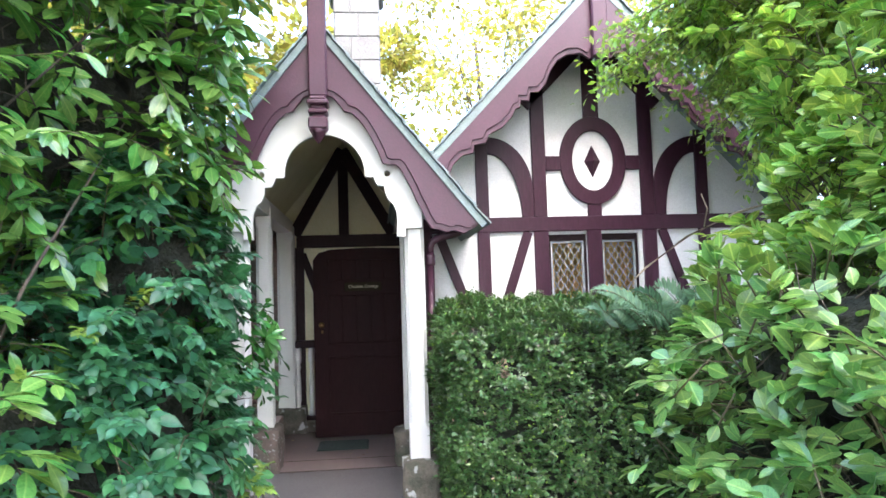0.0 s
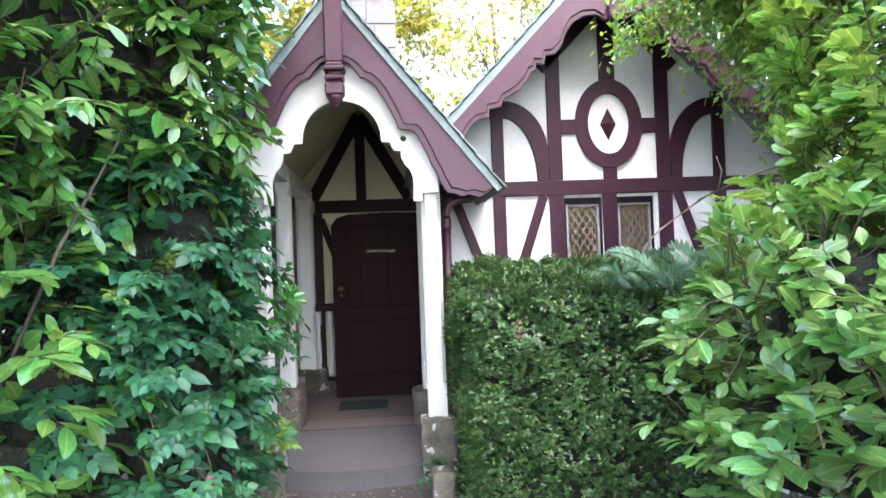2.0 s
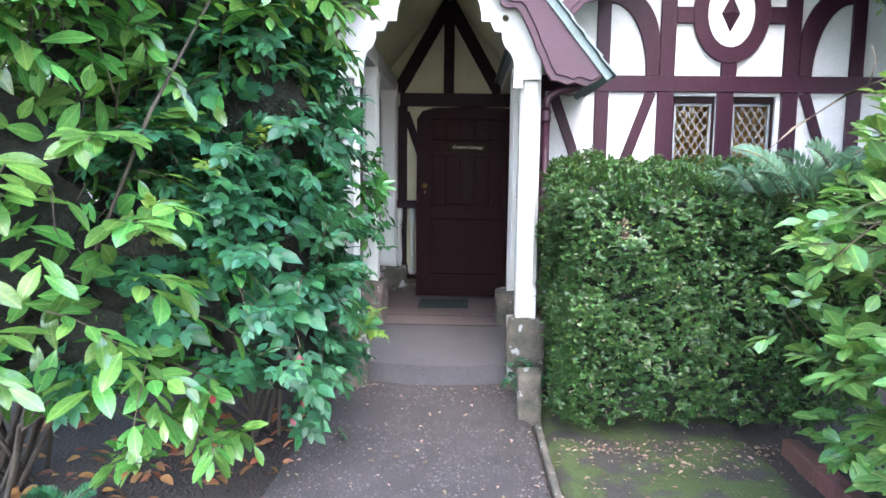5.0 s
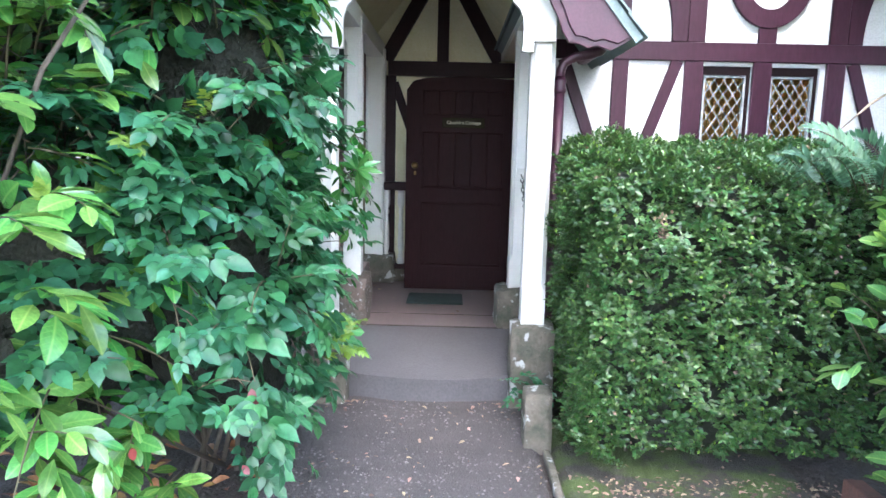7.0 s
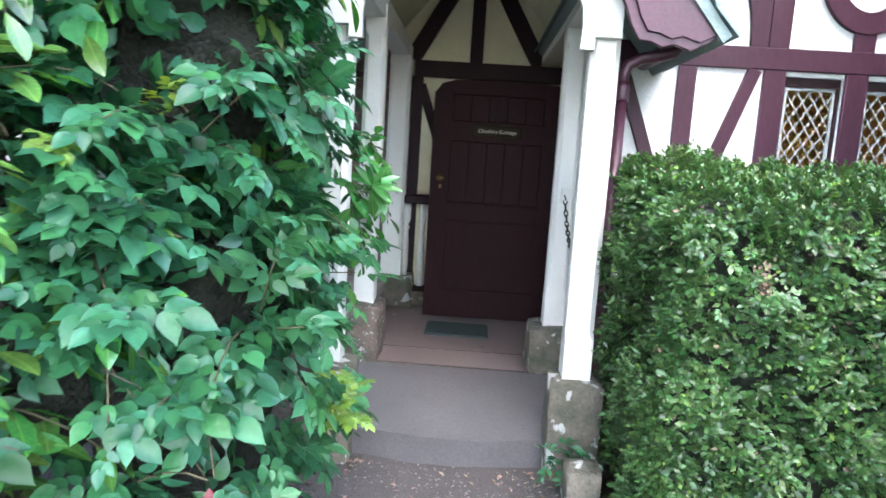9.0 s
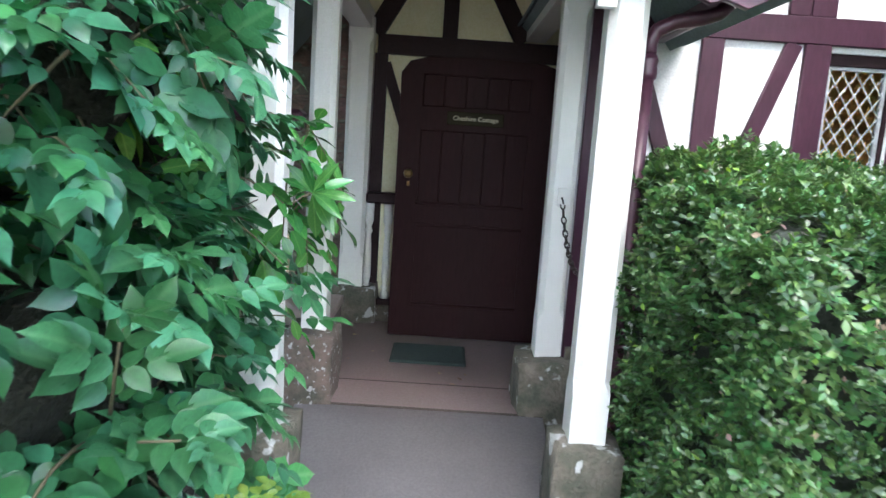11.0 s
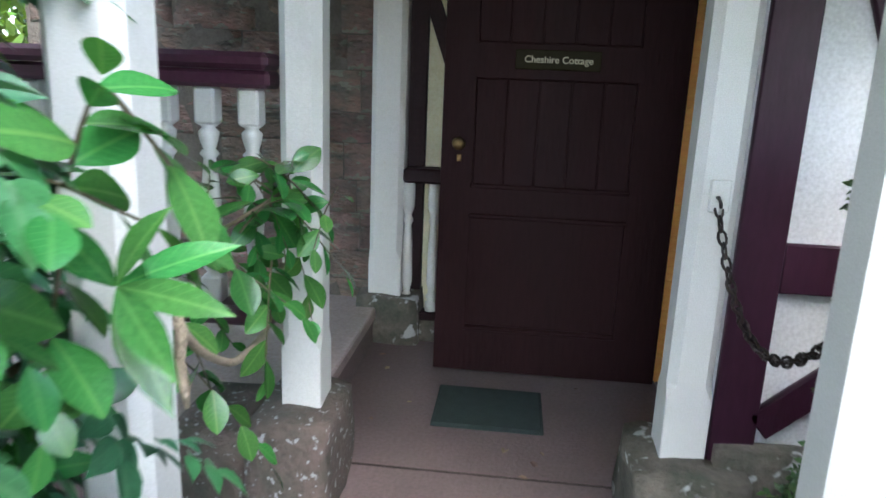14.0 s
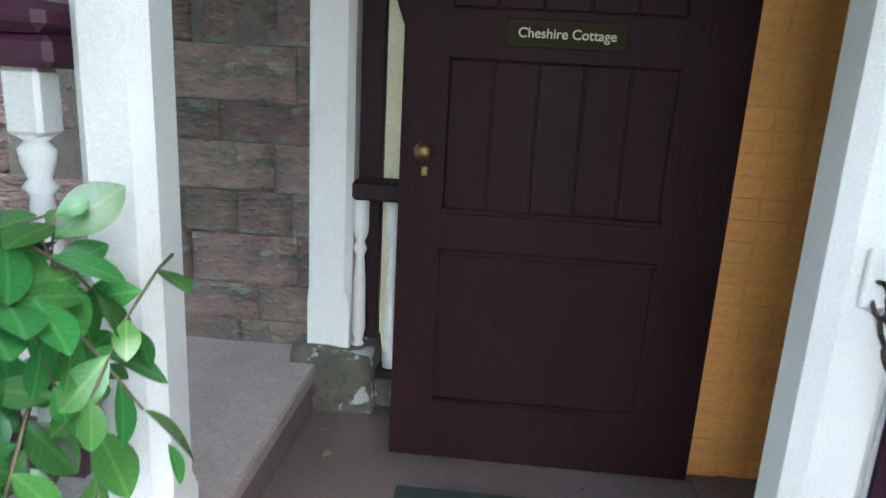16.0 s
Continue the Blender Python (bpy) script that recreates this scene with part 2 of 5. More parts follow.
def cube_bm(x0, x1, y0, y1, z0, z1, bevel=0.004, seg=1):
    bm = bmesh.new()
    bmesh.ops.create_cube(bm, size=1)
    for v in bm.verts:
        v.co = (x0 + (v.co.x + 0.5) * (x1 - x0), y0 + (v.co.y + 0.5) * (y1 - y0), z0 + (v.co.z + 0.5) * (z1 - z0))
    if bevel:
        bmesh.ops.bevel(bm, geom=bm.edges[:], offset=bevel, segments=seg, affect="EDGES", profile=0.5)
    return bm


def box(name, x0, x1, y0, y1, z0, z1, mat, parent=None, bevel=0.004, label="", seg=1):
    return part(name, cube_bm(x0, x1, y0, y1, z0, z1, bevel, seg), mat, parent, label)


def plate_mesh(loops, thick, bevel=0.003):
    """A board of that thickness: the first loop is its outline, the others are holes through it. It lies in x and z, with its face towards -y."""
    cu = bpy.data.curves.new("outline", "CURVE")
    cu.dimensions, cu.fill_mode, cu.extrude = "2D", "BOTH", thick / 2 - bevel
    cu.bevel_depth, cu.bevel_resolution, cu.offset = bevel, 0, -bevel
    for loop in loops:
        sp = cu.splines.new("POLY")
        sp.points.add(len(loop) - 1)
        for p, (x, z) in zip(sp.points, loop):
            p.co = (x, z, 0, 1)
        sp.use_cyclic_u = True
    tmp = bpy.data.objects.new("outline", cu)
    me = bpy.data.meshes.new_from_object(tmp)
    bpy.data.objects.remove(tmp)
    bpy.data.curves.remove(cu)
    me.transform(Matrix.Rotation(radians(90), 4, "X"))
    me.materials.clear()
    return me


def plate(name, loops, y0, y1, mat, parent=None, label="", bevel=0.003):
    me = plate_mesh(loops, y1 - y0, bevel)
    me.transform(Matrix.Translation((0, (y0 + y1) / 2, 0)))
    return link(name, me, mat, parent, label)


def mirror(loop, c):
    return [(2 * c - x, z) for x, z in loop][::-1]


def ring(cx, cz, rx, rz, n=48):
    return [(cx + rx * math.cos(2 * math.pi * k / n), cz + rz * math.sin(2 * math.pi * k / n)) for k in range(n)]


def rect(x0, x1, z0, z1):
    return [(x0, z0), (x1, z0), (x1, z1), (x0, z1)]


def strip(x0, z0, x1, z1, w):
    """A straight beam of width w between two points."""
    d = Vector((x1 - x0, z1 - z0)).normalized() * (w / 2)
    return [(x0 - d.y, z0 + d.x), (x0 + d.y, z0 - d.x), (x1 + d.y, z1 - d.x), (x1 - d.y, z1 + d.x)]


def lathe(name, profile, at, mat, parent=None, seg=16, label="", smooth=True):
    bm = bmesh.new()
    rings = []
    for r, z in profile:
        rings.append([bm.verts.new((at[0] + r * math.cos(2 * math.pi * k / seg), at[1] + r * math.sin(2 * math.pi * k / seg), at[2] + z)) for k in range(seg)])
    for a, b in zip(rings, rings[1:]):
        for k in range(seg):
            bm.faces.new((a[k], a[(k + 1) % seg], b[(k + 1) % seg], b[k]))
    bm.faces.new(rings[0][::-1])
    bm.faces.new(rings[-1])
    return part(name, bm, mat, parent, label, smooth)


def add_tube(bm, points, radii, sides=6):
    pts = [Vector(p) for p in points]
    rings = []
    for k, p in enumerate(pts):
        d = (pts[min(k + 1, len(pts) - 1)] - pts[max(k - 1, 0)]).normalized()
        a = d.orthogonal().normalized()
        b = d.cross(a)
        r = float(radii[k] if isinstance(radii, (list, tuple)) else radii)
        rings.append([bm.verts.new(p + r * (math.cos(2 * math.pi * s / sides) * a + math.sin(2 * math.pi * s / sides) * b)) for s in range(sides)])
    for u, w in zip(rings, rings[1:]):
        # line up the two rings
        off = min(range(sides), key=lambda o: (w[o].co - u[0].co).length)
        for s in range(sides):
            bm.faces.new((u[s], u[(s + 1) % sides], w[(s + 1 + off) % sides], w[(s + off) % sides]))
    bm.faces.new(rings[0][::-1])
    bm.faces.new(rings[-1])


def boulder(name, x0, x1, y0, y1, z0, z1, mat, parent=None, rough=0.02, seed=0, label="", cuts=4, round_=0.25):
    """A squared stone with worn corners and an uneven face."""
    bm = bmesh.new()
    bmesh.ops.create_cube(bm, size=2)
    bmesh.ops.subdivide_edges(bm, edges=bm.edges[:], cuts=cuts, use_grid_fill=True)
    c, h = Vector(((x0 + x1) / 2, (y0 + y1) / 2, (z0 + z1) / 2)), Vector(((x1 - x0) / 2, (y1 - y0) / 2, (z1 - z0) / 2))
    for v in bm.verts:
        p = v.co.copy()
        s = p.normalized() * 1.25
        p = p.lerp(s, round_)
        q = Vector((p.x * h.x, p.y * h.y, p.z * h.z))
        n = noise.noise_vector((q + c) * 6 + Vector((seed * 7.1, 0, 0)))
        v.co = c + q + n * rough
    return part(name, bm, mat, parent, label, True)


# ---- leaves ----
def leaf_shape(width, fold=0.12, curl=0.15, rows=(0.18, 0.42, 0.68, 0.87), wide=(0.62, 1.0, 0.86, 0.5)):
    """A leaf 1 long along y, folded at its midrib and curled down at its tip."""
    v, f = [(0, 0, 0)], []
    for t, w in zip(rows, wide):
        h = width / 2 * w
        d = -curl * t * t
        v += [(-h, t, d + fold * w * width), (0, t, d), (h, t, d + fold * w * width)]
    v.append((0, 1, -curl))
    f += [(0, 2, 1), (0, 3, 2)]
    for k in range(len(rows) - 1):
        a, b = 1 + 3 * k, 4 + 3 * k
        f += [(a, a + 1, b + 1, b), (a + 1, a + 2, b + 2, b + 1)]
    a, t = 1 + 3 * (len(rows) - 1), len(v) - 1
    f += [(a, a + 1, t), (a + 1, a + 2, t)]
    return np.array(v, float), f


def outline(widest, point=0.5, steps=(0.06, 0.17, 0.31, 0.46, 0.61, 0.76, 0.88, 0.96)):
    """Rows and widths of a rounded leaf that is widest at that part of its length; a larger point draws its tip out."""
    power = math.log(0.5) / math.log(widest)
    return dict(rows=steps, wide=tuple(math.sin(math.pi * t ** power) ** (0.75 + point * (t > widest) * (t - widest)) for t in steps))


def pinnate(width):
    """A leaf of five pointed leaflets, two pairs and one at the tip."""
    v, f = [], []
    for y, a, s in ((0.12, 62, 0.40), (0.12, -62, 0.40), (0.36, 48, 0.46), (0.36, -48, 0.46), (0.50, 0, 0.56)):
        lv, lf = leaf_shape(width, 0.14, 0.2, **outline(0.42, 1.6, (0.08, 0.24, 0.42, 0.62, 0.80, 0.92)))
        c, sn = math.cos(radians(a)), math.sin(radians(a))
        lv = lv * s
        rot = np.stack([lv[:, 0] * c - lv[:, 1] * sn, lv[:, 0] * sn + lv[:, 1] * c + y, lv[:, 2] - 0.14 * y * y - 0.08 * abs(a) / 62 * lv[:, 1] / s], 1)
        f += [tuple(i + len(v) for i in face) for face in lf]
        v += rot.tolist()
    return np.array(v, float), f


def small_leaf(width):
    return np.array([(0, 0, 0), (width / 2, 0.5, 0.12 * width), (0, 1, -0.05), (-width / 2, 0.5, 0.12 * width)], float), [(0, 1, 2), (0, 2, 3)]


def turns(axes, normals):
    """Leaf frames: y along the axes, z as near the normals as can be."""
    y = axes / np.linalg.norm(axes, axis=1, keepdims=True)
    x = np.cross(y, normals)
    x /= np.linalg.norm(x, axis=1, keepdims=True) + 1e-9
    return np.stack([x, y, np.cross(x, y)], 2)


def cloud_mesh(name, shape, places, frames, sizes, mat):
    tv, tf = shape
    n, k = len(places), len(tv)
    co = np.einsum("nij,kj->nki", frames, tv) * sizes[:, None, None] + places[:, None, :]
    counts = np.tile([len(f) for f in tf], n)
    flat = np.concatenate([np.array(f) for f in tf])
    loops = (flat[None, :] + (np.arange(n) * k)[:, None]).ravel()
    me = bpy.data.meshes.new(name)
    me.vertices.add(n * k)
    me.vertices.foreach_set("co", co.ravel().astype(np.float32))
    me.loops.add(len(loops))
    me.loops.foreach_set("vertex_index", loops.astype(np.int32))
    me.polygons.add(len(counts))
    me.polygons.foreach_set("loop_start", np.concatenate([[0], np.cumsum(counts)[:-1]]).astype(np.int32))
    half = np.abs(tv[:, 0]).max() + 1e-9
    uvs = np.stack([tv[:, 0] / half, tv[:, 1]], 1)[np.tile(flat, n)]
    layer = me.uv_layers.new(name="leaf")
    layer.data.foreach_set("uv", uvs.ravel().astype(np.float32))
    me.update(calc_edges=True)
    me.materials.append(mat)
    me.shade_smooth()
    return me


def foliage(name, shape, places, frames, sizes, mat, parent, label=""):
    ob = new(name, cloud_mesh(name, shape, places, frames, sizes, mat))
    ob.parent = parent
    return tagged(ob, label, kind="stuff")


def piece_leaves(name, shape, places, frames, sizes, mat, parent):
    """Leaves that can be told apart: objects of their own that share one mesh."""
    me = cloud_mesh(name, shape, np.zeros((1, 3)), np.eye(3)[None], np.ones(1), mat)
    for p, r, s in zip(places, frames, sizes):
        ob = new(name, me)
        ob.parent = parent
        m = Matrix([list(r[i] * s) + [p[i]] for i in range(3)] + [[0, 0, 0, 1]])
        ob.matrix_local = m


def unit(rng, n):
    v = rng.normal(size=(n, 3))
    return v / np.linalg.norm(v, axis=1, keepdims=True)


def blob_points(rng, blobs, n):
    """Points on the outer skin of overlapping round masses, with the way outwards."""
    weights = np.array([rx * ry + ry * rz + rx * rz for _, (rx, ry, rz) in blobs])
    out_p, out_n = [], []
    got = 0
    while got < n:
        which = rng.choice(len(blobs), size=n, p=weights / weights.sum())
        u = unit(rng, n)
        c = np.array([b[0] for b in blobs])[which]
        r = np.array([b[1] for b in blobs])[which]
        lump = 1 + 0.13 * np.sin(u[:, :1] * 7 + which[:, None]) * np.sin(u[:, 1:2] * 6 + 1) + 0.1 * np.sin(u[:, 2:] * 9 + 2)
        p = c + u * r * lump
        nn = u / r
        nn /= np.linalg.norm(nn, axis=1, keepdims=True)
        keep = np.ones(n, bool)
        for k, (bc, br) in enumerate(blobs):
            keep &= (which == k) | ((((p - np.array(bc)) / np.array(br)) ** 2).sum(1) > 0.8)
        keep &= p[:, 2] > GROUND - 0.05
        out_p.append(p[keep])
        out_n.append(nn[keep])
        got += keep.sum()
    return np.concatenate(out_p)[:n], np.concatenate(out_n)[:n]


def sprays(rng, points, ways, length, count, droop=0.25, rise=0.35, spread=0.9, size=0.15, vary=0.3, facing=0.6, tip=0.0):
    """Leaves set along short shoots that grow outwards from the points. Gives places, frames, sizes and the shoots."""
    P, A, N, S, shoots = [], [], [], [], []
    for p, w in zip(points, ways):
        d = w * 0.9 + rng.normal(size=3) * 0.45 + np.array([0, 0, rise])
        d /= np.linalg.norm(d)
        ln = length * rng.uniform(0.6, 1.25)
        base = p - d * ln * 0.6
        bend = np.array([0, 0, -droop * rng.uniform(0.3, 1.5)])
        side0 = np.cross(d, np.array([0, 0, 1.0]))
        side0 /= np.linalg.norm(side0) + 1e-6
        pts = []
        for k in range(count):
            t = tip + (1 - tip) * (k + 1) / count
            q = base + d * ln * t + bend * ln * t * t
            tang = d + 2 * bend * t
            side = side0 * (1 if k % 2 else -1) * spread * (1.15 - 0.7 * t) + rng.normal(size=3) * 0.22
            a = tang * (0.45 + 0.5 * t) + side
            P.append(q)
            A.append(a)
            N.append(np.array([0, 0, 1.0]) + w * facing + rng.normal(size=3) * 0.3)
            S.append(size * rng.uniform(1 - vary, 1 + vary) * (0.75 + 0.35 * math.sin(math.pi * t)))
            pts.append(q)
        shoots.append([base] + pts)
    return np.array(P), turns(np.array(A), np.array(N)), np.array(S), shoots


def stems(name, shoots, radius, mat, parent, sides=4, step=2):
    bm = bmesh.new()
    for s in shoots:
        pts = [s[0]] + s[1::step]
        if len(pts) > 1:
            add_tube(bm, pts, [radius * (1 - 0.6 * k / len(pts)) for k in range(len(pts))], sides)
    return tagged(part(name, bm, mat, parent, "", True), kind="stuff")


def limbs(name, root, tips, radius, mat, parent, rng, sides=6):
    """Main stems from the root to places inside the crown."""
    bm = bmesh.new()
    root = Vector(root)
    for tip in tips:
        tip = Vector(tip)
        start = root + Vector((rng.normal() * 0.08, rng.normal() * 0.08, 0))
        mid = start.lerp(tip, 0.5) + Vector(rng.normal(size=3) * 0.08 * (tip - start).length)
        pts = [start, start.lerp(mid, 0.5), mid, mid.lerp(tip, 0.5), tip]
        add_tube(bm, pts, [radius, radius * 0.85, radius * 0.65, radius * 0.45, radius * 0.2], sides)
    return tagged(part(name, bm, mat, parent, "", True), kind="stuff")


# ---- ground ----
GROUND = -0.33
bm = bmesh.new()
bmesh.ops.create_grid(bm, x_segments=120, y_segments=120, size=1)
for v in bm.verts:
    x, y = math.copysign(abs(v.co.x) ** 2.2 * 90, v.co.x), math.copysign(abs(v.co.y) ** 2.2 * 90, v.co.y) + 4
    v.co = (x, y, GROUND - 0.02 + (0.018 * noise.noise((x * 2.2, y * 2.2, 0)) if abs(x) < 6 else 0))
tagged(part("ground", bm, SOIL, None, "", True), "dark bare soil under the shrubs", "ground", kind="structure")


def rise(y):
    """The path's gravel is heaped up a little towards the doorstep."""
    k = np.clip((np.asarray(y, float) - 5.0) / 0.5, 0, 1)
    return 0.07 * k * k * (3 - 2 * k)


def patch(name, x0, x1, y0, y1, z, mat, label, lump=0.012, nx=24, ny=60):
    bm = bmesh.new()
    bmesh.ops.create_grid(bm, x_segments=nx, y_segments=ny, size=1)
    for v in bm.verts:
        edge = max(abs(v.co.x), abs(v.co.y)) > 0.999
        x, y = (x0 + x1) / 2 + v.co.x * (x1 - x0) / 2, (y0 + y1) / 2 + v.co.y * (y1 - y0) / 2
        v.co = (x, y, z + float(rise(y)) * (x < 0.79) - (0.05 if edge else 0) + lump * noise.noise((x * 5, y * 5, 3)) + 0.4 * lump * noise.noise((x * 17, y * 17, 8)))
    return tagged(part(name, bm, mat, None, "", True), label, name, kind="structure")


patch("path", -0.75, 0.765, -4.0, 5.75, GROUND + 0.012, GRAVEL, "trodden gravel path scattered with dead leaves")
patch("mossy_verge", 0.80, 2.1, -4.0, 5.6, GROUND + 0.016, MOSS, "mossy earth beside the gravel path")
kerb = thing("path_edging", "thin worn stone edging of the gravel path", "edging", kind="structure")
for k in range(9):
    y0 = -3.0 + k * 0.9
    box("edging_stone", 0.762, 0.802, y0, min(y0 + 0.89, 5.0), GROUND - 0.1, GROUND + 0.022 + 0.004 * (k % 3), BASE_STONE, kerb, 0.008)

border = thing("brick_edging", "worn red bricks edging the mossy verge", "edging", kind="structure")
rb = random.Random(3)
brick_mesh = None
for k in range(15):
    if brick_mesh is None:
        b = box("brick", -0.05, 0.05, -0.105, 0.105, -0.16, 0.09, BRICK, None, 0.008, "", 2)
        brick_mesh = b.data
        bpy.data.objects.remove(b)
    b = new("brick", brick_mesh)
    b.parent = border
    b.matrix_local = pose(2.10 + 0.012 * k + rb.uniform(-0.01, 0.01), 1.5 + k * 0.218, GROUND + rb.uniform(-0.015, 0.015), rb.uniform(-3, 3), rb.uniform(-5, 5), rb.uniform(-4, 0))

# ---- porch floor and steps ----
XC = 0.085
fl = thing("floor", "worn red stone floor of the porch", "floor", kind="structure")
box("floor_slab", -0.62, 0.93, 6.857, 8.4, -0.3, 0.0, FLOOR_STONE, fl, 0.003)
box("floor_slab", -0.62, 0.93, 6.473, 6.848, -0.3, -0.001, FLOOR_STONE, fl, 0.003)
box("joint_dirt", -0.6, 0.72, 6.452, 6.4725, -0.12, 0.0015, SOIL, fl, 0.001)
box("joint_dirt", -0.62, 0.93, 6.8485, 6.8565, -0.12, 0.001, SOIL, fl, 0.0005)
step = thing("step", "worn grey stone doorstep with a bowed front edge", "step", kind="structure")
bow = [(-0.55, 5.63), (-0.3, 5.57), (-0.05, 5.535), (0.12, 5.525), (0.3, 5.54), (0.5, 5.58), (0.68, 5.64), (0.72, 6.45), (-0.6, 6.45)]
bm = bmesh.new()
lo = [bm.verts.new((x, y + 0.015, GROUND - 0.1)) for x, y in bow]
hi = [bm.verts.new((x, y, -0.003 - 0.097 * (6.45 - y) / 0.92)) for x, y in bow]
bm.faces.new(hi)
bm.faces.new(lo[::-1])
for k in range(len(bow)):
    bm.faces.new((lo[k], lo[(k + 1) % len(bow)], hi[(k + 1) % len(bow)], hi[k]))
bmesh.ops.bevel(bm, geom=[e for e in bm.edges if all(v in hi for v in e.verts) and min(v.co.y for v in e.verts) < 6.0 and max(v.co.y for v in e.verts) < 6.0], offset=0.02, segments=3, affect="EDGES", profile=0.5)
part("step_slab", bm, SLAB, step)
plat = thing("bench_platform", "raised stone ledge beside the porch floor", "ledge", kind="structure")
box("ledge_slab", -2.7, -0.6, 6.50, 8.32, 0.14, 0.21, LEDGE_STONE, plat, 0.01)
box("ledge_face", -2.7, -0.615, 6.52, 8.32, GROUND - 0.1, 0.138, FLOOR_STONE, plat, 0.004)


def stone_base(label, *a, **k):
    return tagged(boulder("post_base", *a, BASE_STONE, None, **k), label, "stone base", "stone bases of the porch posts")


stone_base("squared mossy sandstone base under a porch post", 0.61, 0.875, 5.46, 5.76, GROUND - 0.1, 0.268, rough=0.02, seed=1, round_=0.12)
stone_base("squared mossy sandstone base under a porch post", -0.72, -0.42, 5.46, 5.76, GROUND - 0.1, 0.268, rough=0.02, seed=2, round_=0.12)
stone_base("worn rounded sandstone base under a porch post", 0.575, 0.93, 6.46, 6.86, -0.12, 0.287, rough=0.025, seed=3, round_=0.22)
tagged(boulder("post_base", -0.70, -0.42, 6.44, 6.86, -0.12, 0.357, LICHEN_STONE, None, rough=0.022, seed=4, round_=0.14), "dark reddish sandstone base speckled with white lichen", "stone base", "stone bases of the porch posts")
tagged(boulder("footing_stone", -0.97, -0.715, 6.47, 6.86, GROUND - 0.1, 0.30, LICHEN_STONE, None, rough=0.02, seed=14, round_=0.1), "dark squared footing stone beside a porch post's base", "stone")
stone_base("rough sandstone base under the rear porch post", -0.72, -0.36, 8.12, 8.42, -0.1, 0.275, rough=0.02, seed=5, round_=0.18)
stone_base("rough low stone beside the door", -0.37, -0.2, 8.2, 8.42, -0.1, 0.14, rough=0.015, seed=6, round_=0.15)
tagged(boulder("guard_stone", 0.655, 0.81, 5.03, 5.2, GROUND - 0.1, 0.0, BASE_STONE, None, rough=0.01, seed=7, round_=0.1), "short mossy guard stone at the path's edge", "stone")


# ---- porch timber ----
def porch_post(x0, x1, y0, y1, z0, z1, label="white painted chamfered porch post on a stone base"):
    """A square post whose corners are chamfered between its two ends."""
    bm = bmesh.new()
    w, c = (x1 - x0) / 2, 0.028
    cx, cy = (x0 + x1) / 2, (y0 + y1) / 2

    def ring8(z, k):
        pts = [(-1, -1 + k), (-1 + k, -1), (1 - k, -1), (1, -1 + k), (1, 1 - k), (1 - k, 1), (-1 + k, 1), (-1, 1 - k)]
        return [bm.verts.new((cx + px * w, cy + py * w, z)) for px, py in pts]

    rings = [ring8(z0, 0.05), ring8(z0 + 0.22, 0.05), ring8(z0 + 0.27, c / w), ring8(z1 - 0.2, c / w), ring8(z1 - 0.15, 0.05), ring8(z1, 0.05)]
    for a, b in zip(rings, rings[1:]):
        for k in range(8):
            bm.faces.new((a[k], a[(k + 1) % 8], b[(k + 1) % 8], b[k]))
    bm.faces.new(rings[0][::-1])
    bm.faces.new(rings[-1])
    return tagged(part("porch_post", bm, WHITE, None), label, "post", "porch posts")


porch_post(0.666, 0.812, 5.535, 5.68, 0.255, 2.30)
porch_post(-0.635, -0.49, 5.535, 5.68, 0.255, 2.30)
porch_post(0.668, 0.812, 6.60, 6.744, 0.275, 2.30)
porch_post(-0.615, -0.478, 6.59, 6.727, 0.345, 2.30)
porch_post(-0.66, -0.473, 8.20, 8.36, 0.262, 2.30)
porch_post(-2.62, -2.48, 6.59, 6.73, 0.205, 1.62, "short white post that ends the balustrade")
for side, sx in (("left", -0.645), ("right", 0.662)):
    tagged(box("wall_plate", sx, sx + 0.155, 5.70, 8.36, 2.22, 2.36, WHITE, None), "white timber plate along the porch eaves", "beam", "porch plates")

# the white arched board between the front posts
inner = [(XC + 0.292 * math.sin(a), 2.385 + 0.295 * math.cos(a)) for a in np.linspace(0, 1.57, 13)] + [(0.378, 2.362), (0.44, 2.36), (0.455, 2.32), (0.47, 2.295), (0.52, 2.29), (0.525, 2.24), (0.545, 2.19), (0.585, 2.15), (0.605, 2.10), (0.612, 2.04), (0.605, 1.91), (0.675, 1.91), (0.675, 1.97)]
outer = [(0.80, 1.97), (0.80, 2.42), (XC, 3.33)]
right = inner + outer[:2]
left = mirror(right, XC)
arch = thing("porch_arch", "white painted cusped arch board of the porch front", "arch")
plate("arch_board", [inner + outer + mirror(inner + outer[:2], XC)[:-1], ring(0.545, 2.385, 0.022, 0.022, 16), ring(-0.375, 2.385, 0.022, 0.022, 16)], 5.485, 5.53, WHITE, arch)


def gable_boards(name, cx, outline, lines, y, label):
    """A pair of scalloped boards under a gable's verge, each with a raised upper layer."""
    ob = thing(name, label, "bargeboard")
    for flip in (False, True):
        a, b = (mirror(outline, cx), mirror(lines, cx)) if flip else (outline, lines)
        plate("board", [a], y, y + 0.035, MAROON, ob)
        plate("raised_layer", [b], y - 0.014, y - 0.001, MAROON, ob, bevel=0.004)
    return ob


